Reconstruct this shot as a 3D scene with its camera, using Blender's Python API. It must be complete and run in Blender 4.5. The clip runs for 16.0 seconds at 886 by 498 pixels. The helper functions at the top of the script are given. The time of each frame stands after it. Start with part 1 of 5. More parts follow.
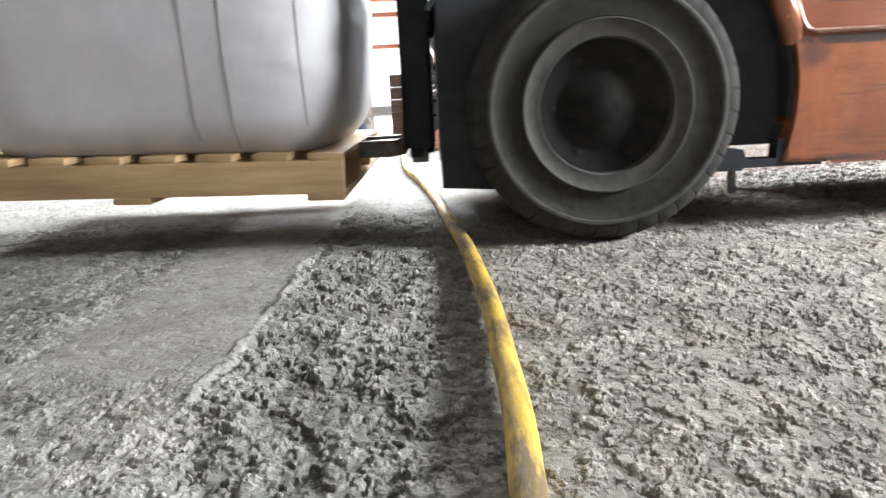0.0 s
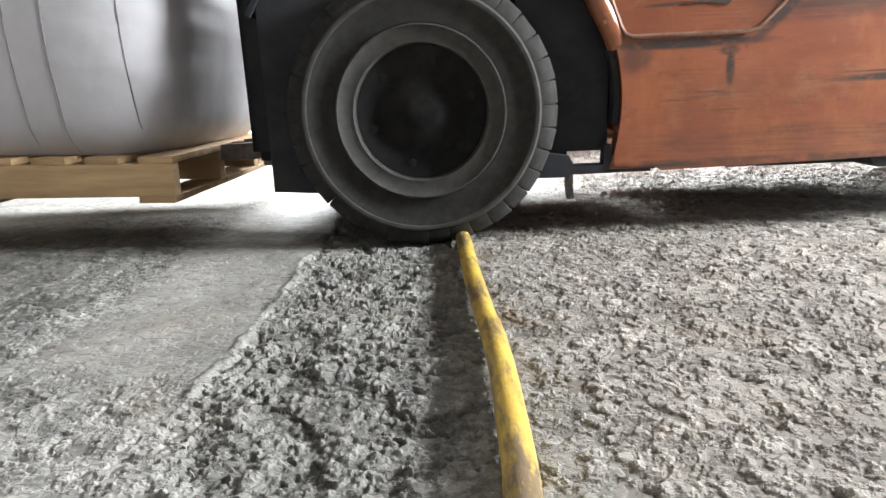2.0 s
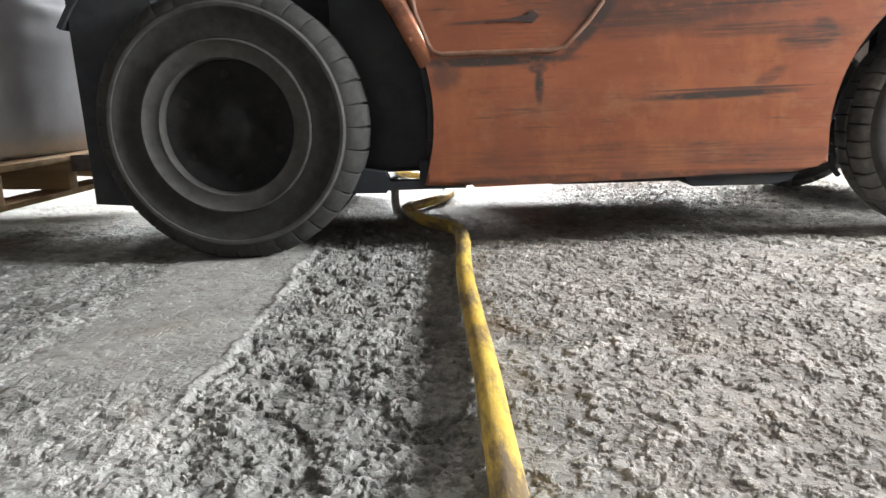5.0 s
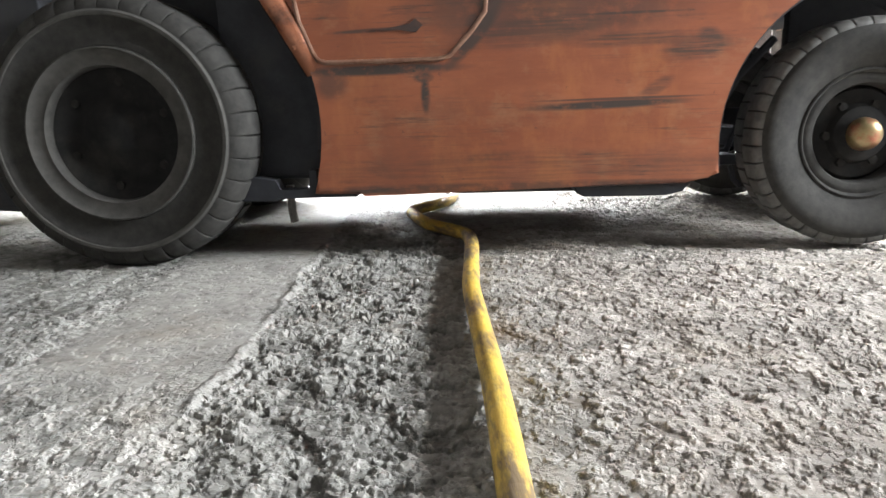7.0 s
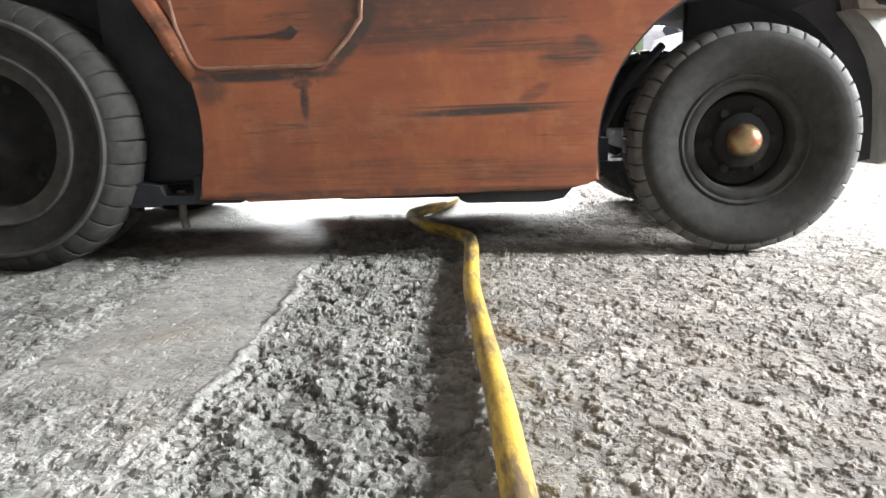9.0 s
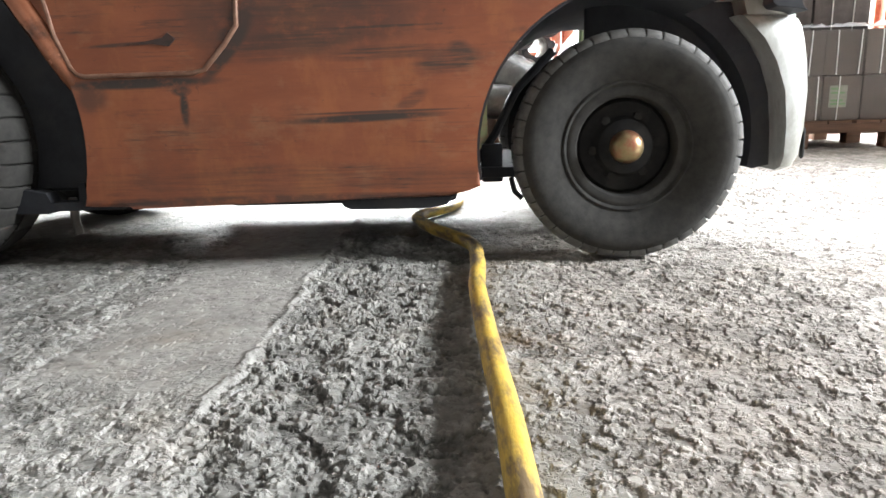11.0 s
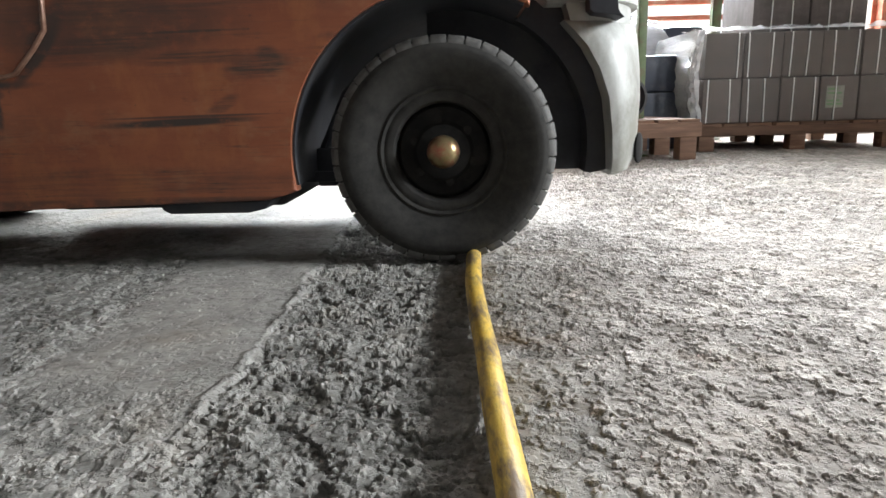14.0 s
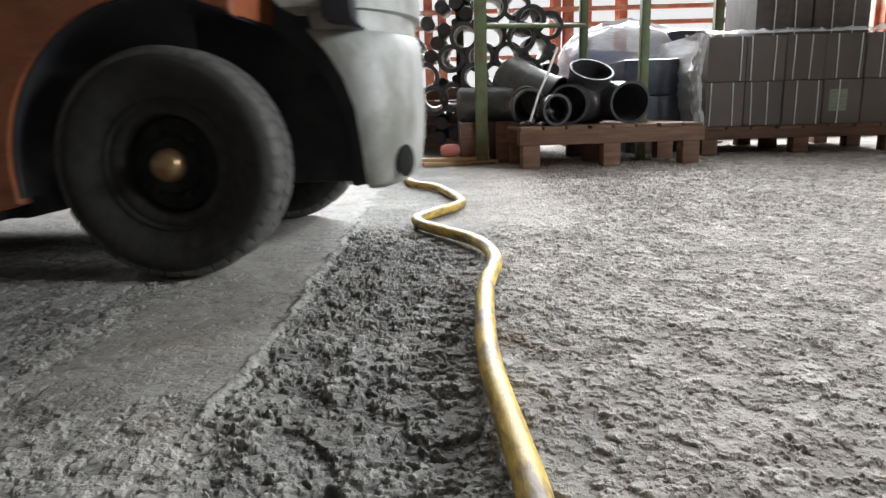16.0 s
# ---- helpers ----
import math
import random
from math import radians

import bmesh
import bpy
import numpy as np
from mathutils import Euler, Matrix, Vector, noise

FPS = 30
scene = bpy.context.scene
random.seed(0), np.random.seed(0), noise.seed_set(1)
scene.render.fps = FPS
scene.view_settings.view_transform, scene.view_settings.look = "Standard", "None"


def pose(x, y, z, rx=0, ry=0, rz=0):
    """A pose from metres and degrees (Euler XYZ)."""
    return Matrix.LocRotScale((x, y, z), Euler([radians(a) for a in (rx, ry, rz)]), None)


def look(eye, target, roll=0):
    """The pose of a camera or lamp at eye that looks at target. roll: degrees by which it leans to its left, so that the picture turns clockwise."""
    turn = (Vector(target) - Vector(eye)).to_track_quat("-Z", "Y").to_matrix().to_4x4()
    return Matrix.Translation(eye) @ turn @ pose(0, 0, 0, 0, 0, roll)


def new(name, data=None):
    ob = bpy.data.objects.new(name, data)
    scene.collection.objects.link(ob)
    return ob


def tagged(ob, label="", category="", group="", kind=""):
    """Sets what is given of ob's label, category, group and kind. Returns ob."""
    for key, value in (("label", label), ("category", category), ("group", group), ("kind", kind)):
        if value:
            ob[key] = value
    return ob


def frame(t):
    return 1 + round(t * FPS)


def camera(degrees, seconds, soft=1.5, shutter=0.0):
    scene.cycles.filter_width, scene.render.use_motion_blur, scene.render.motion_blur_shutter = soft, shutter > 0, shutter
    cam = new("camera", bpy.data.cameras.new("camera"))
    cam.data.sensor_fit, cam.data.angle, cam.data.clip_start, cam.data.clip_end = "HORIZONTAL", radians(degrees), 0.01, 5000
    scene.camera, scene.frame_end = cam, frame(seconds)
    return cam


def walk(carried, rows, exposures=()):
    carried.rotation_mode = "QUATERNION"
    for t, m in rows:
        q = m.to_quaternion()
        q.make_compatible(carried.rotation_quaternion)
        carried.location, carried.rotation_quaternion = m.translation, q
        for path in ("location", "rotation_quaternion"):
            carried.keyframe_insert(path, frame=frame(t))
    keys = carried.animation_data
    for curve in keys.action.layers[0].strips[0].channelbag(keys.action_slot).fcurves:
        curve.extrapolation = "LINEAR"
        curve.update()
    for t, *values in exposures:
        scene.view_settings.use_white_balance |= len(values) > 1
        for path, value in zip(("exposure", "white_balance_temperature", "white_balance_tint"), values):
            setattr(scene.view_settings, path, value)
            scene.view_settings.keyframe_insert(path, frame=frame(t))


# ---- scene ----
cam = camera(68.57, 16.0, soft=1.5, shutter=0.4)
PATH = [
    (0.0, pose(0.0113, 0.0023, 0.4061, 76.374, 2.797, -0.677)),
    (0.5, pose(0.0107, 0.0022, 0.4045, 76.243, 2.791, -0.569)),
    (1.0, pose(0.0110, 0.0026, 0.4052, 76.148, 2.747, -0.512)),
    (1.5, pose(0.0103, 0.0035, 0.4062, 76.069, 2.716, -0.547)),
    (2.0, pose(0.0092, 0.0034, 0.4057, 76.127, 2.606, -0.608)),
    (2.5, pose(0.0087, 0.0030, 0.4043, 76.279, 2.530, -0.730)),
    (3.0, pose(0.0083, 0.0020, 0.4043, 76.371, 2.390, -0.907)),
    (3.5, pose(0.0071, 0.0004, 0.4028, 76.538, 2.209, -1.068)),
    (4.0, pose(0.0068, -0.0011, 0.4033, 76.652, 2.056, -1.152)),
    (6.5, pose(-0.0002, -0.0010, 0.4114, 76.965, 1.759, -0.899)),
    (7.0, pose(-0.0013, 0.0010, 0.4141, 76.973, 1.672, -0.809)),
    (7.5, pose(-0.0012, 0.0011, 0.4158, 76.967, 1.705, -0.767)),
    (8.0, pose(-0.0039, 0.0009, 0.4162, 77.023, 1.647, -0.839)),
    (8.5, pose(-0.0053, 0.0001, 0.4158, 77.137, 1.616, -0.916)),
    (9.0, pose(-0.0038, -0.0003, 0.4156, 77.175, 1.633, -0.892)),
    (11.5, pose(-0.0066, -0.0029, 0.4167, 77.521, 1.739, -0.398)),
    (12.0, pose(-0.0079, -0.0035, 0.4152, 77.625, 1.705, -0.463)),
    (12.5, pose(-0.0078, -0.0029, 0.4166, 77.530, 1.683, -0.512)),
    (13.0, pose(-0.0084, -0.0015, 0.4187, 77.385, 1.613, -0.582)),
    (13.5, pose(-0.0091, -0.0003, 0.4201, 77.252, 1.562, -0.663)),
    (14.0, pose(-0.0078, -0.0010, 0.4193, 77.281, 1.588, -0.671)),
    (14.5, pose(-0.0066, -0.0028, 0.4165, 77.435, 1.641, -0.647)),
    (15.0, pose(-0.0066, -0.0029, 0.4164, 77.441, 1.658, -0.645)),
    (15.5, pose(-0.0068, -0.0024, 0.4187, 77.374, 1.654, -0.600)),
    (16.0, pose(-0.0121, -0.0051, 0.4223, 77.534, 1.602, -0.457)),
]

FORK = [  # seconds, x, y, heading in degrees, metres rolled
    (0.0, 0.9580, 1.7426, 0.13, 0.0000),
    (0.1, 0.8895, 1.7414, -0.14, 0.0697),
    (0.2, 0.8280, 1.7402, -0.40, 0.1370),
    (0.3, 0.7845, 1.7395, -0.56, 0.1790),
    (0.4, 0.7498, 1.7389, -0.69, 0.2126),
    (0.5, 0.7212, 1.7384, -0.80, 0.2403),
    (1.0, 0.6423, 1.7371, -1.34, 0.3144),
    (1.5, 0.5642, 1.7340, -1.72, 0.3891),
    (2.0, 0.4855, 1.7339, -1.88, 0.4664),
    (2.5, 0.4016, 1.7320, -1.98, 0.5494),
    (3.0, 0.3198, 1.7297, -2.07, 0.6303),
    (3.5, 0.2403, 1.7297, -2.09, 0.7097),
    (4.0, 0.1610, 1.7257, -2.11, 0.7888),
    (6.5, -0.2249, 1.7238, -3.39, 1.1632),
    (7.0, -0.3022, 1.7208, -3.07, 1.2436),
    (7.5, -0.3771, 1.7282, -2.99, 1.3196),
    (8.0, -0.4545, 1.7255, -3.07, 1.3963),
    (8.5, -0.5323, 1.7304, -3.18, 1.4733),
    (9.0, -0.6110, 1.7239, -3.14, 1.5527),
    (11.5, -1.0131, 1.7161, -2.97, 1.9565),
    (12.0, -1.0920, 1.7111, -2.77, 2.0375),
    (12.5, -1.1711, 1.7133, -2.77, 2.1166),
    (13.0, -1.2430, 1.7020, -2.73, 2.1898),
    (13.5, -1.3200, 1.7128, -2.61, 2.2685),
    (14.0, -1.4042, 1.7213, -2.71, 2.3523),
    (14.5, -1.4862, 1.7270, -3.08, 2.4283),
    (15.0, -1.5560, 1.7144, -3.72, 2.4824),
    (15.5, -1.6380, 1.7002, -4.05, 2.5442),
    (15.6, -1.6930, 1.7000, -4.20, 2.6018),
    (15.7, -1.7580, 1.7020, -4.36, 2.6669),
    (15.8, -1.8750, 1.7060, -4.54, 2.7896),
    (15.9, -1.9950, 1.7130, -4.72, 2.9097),
    (16.0, -2.1080, 1.7200, -4.91, 3.0283),
]

EXPOSURES = [(0.0, 0.36), (1.5, 0.46), (4.0, 0.4), (7.0, 0.65), (9.0, 0.82), (12.5, 0.27), (14.5, -0.26), (15.5, -0.28), (16.0, -0.95)]
SKY = 0.06
LAMPS = [  # name, width, height, watts, pose, colour: daylight in the open sides, and a fill added under the roof
    ("open_side_light", 1.5, 0.9, 430, look((4.2, 0.95, 1.92), (0, 0.9, 0.0)), (0.925, 0.962, 1.0)),
    ("far_opening_light", 9.0, 1.8, 7800, look((1.0, 11.0, 4.3), (0.6, 3, 0.0)), (0.925, 0.962, 1.0)),
    # the roof has no opening here: lamp added to brighten the far floor
    ("far_floor_fill", 4.0, 3.0, 250, look((1.8, 6.4, 5.5), (1.8, 4.6, 0)), (0.925, 0.962, 1.0)),
]

walk(cam, PATH, EXPOSURES)

# ---- light: overcast daylight through the open sides of the shed ----
world = bpy.data.worlds.new("sky")
scene.world = world
world.use_nodes = True
wn = world.node_tree
sky = wn.nodes.new("ShaderNodeTexSky")
sky.sky_type, sky.sun_disc = "NISHITA", False
sky.sun_elevation, sky.sun_rotation = radians(48), radians(60)
sky.air_density, sky.dust_density = 1.5, 4.0
wn.links.new(sky.outputs[0], wn.nodes["Background"].inputs[0])
wn.nodes["Background"].inputs[1].default_value = SKY


def area(name, size_x, size_y, watts, m, colour):
    data = bpy.data.lights.new(name, "AREA")
    data.shape, data.size, data.size_y, data.energy, data.color = "RECTANGLE", size_x, size_y, watts, colour
    new(name, data).matrix_world = m


for lamp in LAMPS:
    area(*lamp)


# ---- materials ----
def mat(name, dark, light, scale=20.0, rough=0.7, metal=0.0, bump=0.0, bump_scale=0.0, stain=None, stain_scale=3.0, stain_edge=(0.5, 0.65),
        stretch=(1, 1, 1), rand=0.0, alpha=0.0, coat=0.0, spec=0.5):
    """Base colour mixed from dark to light by fine noise; a stain of another colour laid over it by a larger noise; bump."""
    m = bpy.data.materials.new(name)
    m.use_nodes = True
    nt = m.node_tree
    n, link = nt.nodes, nt.links
    b = n["Principled BSDF"]
    co = n.new("ShaderNodeTexCoord")
    mp = n.new("ShaderNodeMapping")
    mp.inputs["Scale"].default_value = stretch
    link.new(co.outputs["Object"], mp.inputs[0])
    fine = n.new("ShaderNodeTexNoise")
    fine.inputs["Scale"].default_value, fine.inputs["Detail"].default_value = scale, 6
    fine.inputs["Roughness"].default_value = 0.65
    link.new(mp.outputs[0], fine.inputs[0])
    ramp = n.new("ShaderNodeValToRGB")
    ramp.color_ramp.elements[0].position, ramp.color_ramp.elements[1].position = 0.3, 0.7
    ramp.color_ramp.elements[0].color, ramp.color_ramp.elements[1].color = (*dark, 1), (*light, 1)
    link.new(fine.outputs[0], ramp.inputs[0])
    out = ramp.outputs[0]
    if stain:
        big = n.new("ShaderNodeTexNoise")
        big.inputs["Scale"].default_value, big.inputs["Detail"].default_value = stain_scale, 8
        big.inputs["Roughness"].default_value = 0.7
        link.new(mp.outputs[0], big.inputs[0])
        edge = n.new("ShaderNodeMapRange")
        edge.inputs[1].default_value, edge.inputs[2].default_value = stain_edge
        link.new(big.outputs[0], edge.inputs[0])
        mix = n.new("ShaderNodeMix")
        mix.data_type = "RGBA"
        mix.inputs["B"].default_value = (*stain, 1)
        link.new(edge.outputs[0], mix.inputs["Factor"])
        link.new(out, mix.inputs["A"])
        out = mix.outputs["Result"]
    if rand:
        info = n.new("ShaderNodeObjectInfo")
        hsv = n.new("ShaderNodeHueSaturation")
        mr = n.new("ShaderNodeMapRange")
        mr.inputs[3].default_value, mr.inputs[4].default_value = 1 - rand, 1 + rand
        link.new(info.outputs["Random"], mr.inputs[0])
        link.new(mr.outputs[0], hsv.inputs["Value"])
        link.new(out, hsv.inputs["Color"])
        out = hsv.outputs[0]
    link.new(out, b.inputs["Base Color"])
    rr = n.new("ShaderNodeMapRange")
    rr.inputs[3].default_value, rr.inputs[4].default_value = max(rough - 0.12, 0.03), min(rough + 0.12, 1)
    link.new(fine.outputs[0], rr.inputs[0])
    link.new(rr.outputs[0], b.inputs["Roughness"])
    b.inputs["Metallic"].default_value = metal
    b.inputs["Specular IOR Level"].default_value = spec
    b.inputs["Coat Weight"].default_value = coat
    if alpha:
        b.inputs["Transmission Weight"].default_value, b.inputs["Alpha"].default_value = 0.0, alpha
    if bump:
        bn = n.new("ShaderNodeTexNoise")
        bn.inputs["Scale"].default_value, bn.inputs["Detail"].default_value = bump_scale or scale * 2, 5
        link.new(mp.outputs[0], bn.inputs[0])
        bp = n.new("ShaderNodeBump")
        bp.inputs["Strength"].default_value, bp.inputs["Distance"].default_value = 0.6, bump
        link.new(bn.outputs[0], bp.inputs["Height"])
        link.new(bp.outputs[0], b.inputs["Normal"])
    return m


def ground_material():
    """Worn concrete: stones of many greys in paler cement with relief shade in the colour, a darker strip, pale cement
    smears and a little rust.
    """
    m = bpy.data.materials.new("worn_concrete")
    m.use_nodes = True
    nt = m.node_tree
    n, link = nt.nodes, nt.links
    b = n["Principled BSDF"]
    co = n.new("ShaderNodeTexCoord").outputs["Object"]

    def tex(kind, scale, detail=5.0):
        t = n.new(kind)
        t.inputs["Scale"].default_value = scale
        if kind == "ShaderNodeTexNoise":
            t.inputs["Detail"].default_value, t.inputs["Roughness"].default_value = detail, 0.65
        link.new(co, t.inputs["Vector"])
        return t

    def span(out, lo, hi, to_lo=0.0, to_hi=1.0):
        r = n.new("ShaderNodeMapRange")
        r.inputs[1].default_value, r.inputs[2].default_value, r.inputs[3].default_value, r.inputs[4].default_value = lo, hi, to_lo, to_hi
        link.new(out, r.inputs[0])
        return r.outputs[0]

    def calc(op, x, y):
        c = n.new("ShaderNodeMath")
        c.operation = op
        for sock, v in zip(c.inputs, (x, y)):
            if isinstance(v, float):
                sock.default_value = v
            else:
                link.new(v, sock)
        return c.outputs[0]

    def blend(fac, x, y):
        c = n.new("ShaderNodeMix")
        c.data_type = "RGBA"
        for name, v in (("Factor", fac), ("A", x), ("B", y)):
            if isinstance(v, tuple):
                c.inputs[name].default_value = (*v, 1)
            elif isinstance(v, float):
                c.inputs[name].default_value = v
            else:
                link.new(v, c.inputs[name])
        return c.outputs["Result"]

    sep = n.new("ShaderNodeSeparateXYZ")
    link.new(co, sep.inputs[0])
    x, y = sep.outputs[0], sep.outputs[1]
    wob = span(tex("ShaderNodeTexNoise", 9).outputs[0], 0.3, 0.7, -0.05, 0.05)
    xw = calc("ADD", x, wob)
    yw = calc("ADD", y, calc("MULTIPLY", wob, 3.0))
    stone = n.new("ShaderNodeSeparateColor")
    link.new(tex("ShaderNodeTexVoronoi", 62).outputs["Color"], stone.inputs[0])
    grit = n.new("ShaderNodeSeparateColor")
    link.new(tex("ShaderNodeTexVoronoi", 170).outputs["Color"], grit.inputs[0])
    fine = tex("ShaderNodeTexNoise", 75, 8).outputs[0]
    def stored(name):
        k = n.new("ShaderNodeAttribute")
        k.attribute_name = name
        return k.outputs["Fac"]

    # pits darker and raised tops paler: the relief's shade carried in colour
    chip_shade, top_light = stored("chip_shade"), stored("top_light")
    tone = calc("ADD", calc("ADD", calc("MULTIPLY", span(chip_shade, 0.05, 0.75), 0.56), calc("MULTIPLY", top_light, 0.20)), calc("ADD", calc("MULTIPLY", grit.outputs[0], 0.06), calc("MULTIPLY", span(fine, 0.25, 0.75), 0.24)))
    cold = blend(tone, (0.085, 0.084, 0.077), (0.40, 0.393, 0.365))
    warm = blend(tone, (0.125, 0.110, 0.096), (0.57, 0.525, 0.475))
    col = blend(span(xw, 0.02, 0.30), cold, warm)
    # screeded strip
    even = blend(span(tone, 0.2, 0.8), (0.30, 0.289, 0.267), (0.415, 0.40, 0.37))
    strip = calc("MULTIPLY", calc("MULTIPLY", span(xw, -0.72, -0.64), span(xw, -0.32, -0.36)), span(yw, 0.86, 1.05))
    col = blend(strip, col, even)
    # pale cement smears
    smear = calc("MULTIPLY", calc("MULTIPLY", span(xw, -0.22, -0.42), span(yw, 1.15, 0.80)), span(tex("ShaderNodeTexNoise", 14, 6).outputs[0], 0.38, 0.58))
    col = blend(calc("MULTIPLY", smear, 0.85), col, (0.50, 0.485, 0.45))
    lip = calc("MULTIPLY", calc("MULTIPLY", span(xw, -0.40, -0.35), span(xw, -0.31, -0.345)), 0.5)
    col = blend(lip, col, (0.48, 0.47, 0.44))
    seam = calc("MULTIPLY", calc("MULTIPLY", span(xw, -0.76, -0.715), span(xw, -0.66, -0.70)), calc("MULTIPLY", span(y, 1.5, 1.2), 0.55))
    col = blend(seam, col, (0.50, 0.49, 0.46))
    # rust beside the hose and in scattered spots
    rust = calc("MULTIPLY", span(tex("ShaderNodeTexNoise", 5, 7).outputs[0], 0.52, 0.68), calc("MULTIPLY", span(xw, 0.0, 0.10), span(xw, 0.32, 0.12)))
    col = blend(calc("MULTIPLY", rust, 0.55), col, (0.25, 0.165, 0.095))
    spots = span(tex("ShaderNodeTexNoise", 3.1, 9).outputs[0], 0.54, 0.72)
    col = blend(calc("MULTIPLY", spots, 0.45), col, (0.30, 0.235, 0.165))
    mid = span(tex("ShaderNodeTexNoise", 11, 8).outputs[0], 0.3, 0.7)
    col = blend(calc("MULTIPLY", calc("MULTIPLY", mid, mid), 0.18), col, (0.46, 0.45, 0.43))
    # dark flecks put the shade of small crevices into the colour
    shade_flecks = span(tex("ShaderNodeTexNoise", 30, 9).outputs[0], 0.55, 0.61)
    col = blend(calc("MULTIPLY", shade_flecks, 0.35), col, (0.105, 0.10, 0.09))
    pale = span(tex("ShaderNodeTexNoise", 44, 9).outputs[0], 0.58, 0.64)
    col = blend(calc("MULTIPLY", pale, 0.2), col, (0.55, 0.53, 0.49))
    dirt = span(tex("ShaderNodeTexNoise", 7, 9).outputs[0], 0.52, 0.70)
    col = blend(calc("MULTIPLY", dirt, 0.35), col, (0.135, 0.125, 0.11))
    # random paler patches, limited to the farther floor
    worn = calc("MULTIPLY", span(tex("ShaderNodeTexNoise", 2.4, 7).outputs[0], 0.52, 0.64), span(y, 1.6, 2.8))
    col = blend(calc("MULTIPLY", worn, 0.35), col, (0.52, 0.51, 0.47))
    big = span(tex("ShaderNodeTexNoise", 1.6, 4).outputs[0], 0.3, 0.7, 0.80, 1.06)
    hsv = n.new("ShaderNodeHueSaturation")
    link.new(big, hsv.inputs["Value"])
    link.new(col, hsv.inputs["Color"])
    link.new(hsv.outputs[0], b.inputs["Base Color"])
    link.new(span(tone, 0.2, 0.9, 0.85, 0.62), b.inputs["Roughness"])
    b.inputs["Specular IOR Level"].default_value = 0.12
    bump = n.new("ShaderNodeBump")
    bump.inputs["Strength"].default_value, bump.inputs["Distance"].default_value = 0.25, 0.0012
    rug = calc("ADD", tex("ShaderNodeTexNoise", 130, 6).outputs[0], calc("MULTIPLY", grit.outputs[1], 0.35))
    link.new(rug, bump.inputs["Height"])
    coarse = n.new("ShaderNodeBump")
    coarse.inputs["Strength"].default_value, coarse.inputs["Distance"].default_value = 0.7, 0.0022
    steps = calc("ADD", span(tex("ShaderNodeTexNoise", 26, 5).outputs[0], 0.47, 0.50), calc("MULTIPLY", span(tex("ShaderNodeTexNoise", 52, 5).outputs[0], 0.48, 0.52), 0.6))
    lumps = calc("MULTIPLY", steps, calc("SUBTRACT", 1.0, calc("MULTIPLY", strip, 0.95)))
    link.new(lumps, coarse.inputs["Height"])
    link.new(bump.outputs[0], coarse.inputs["Normal"])
    link.new(coarse.outputs[0], b.inputs["Normal"])
    return m


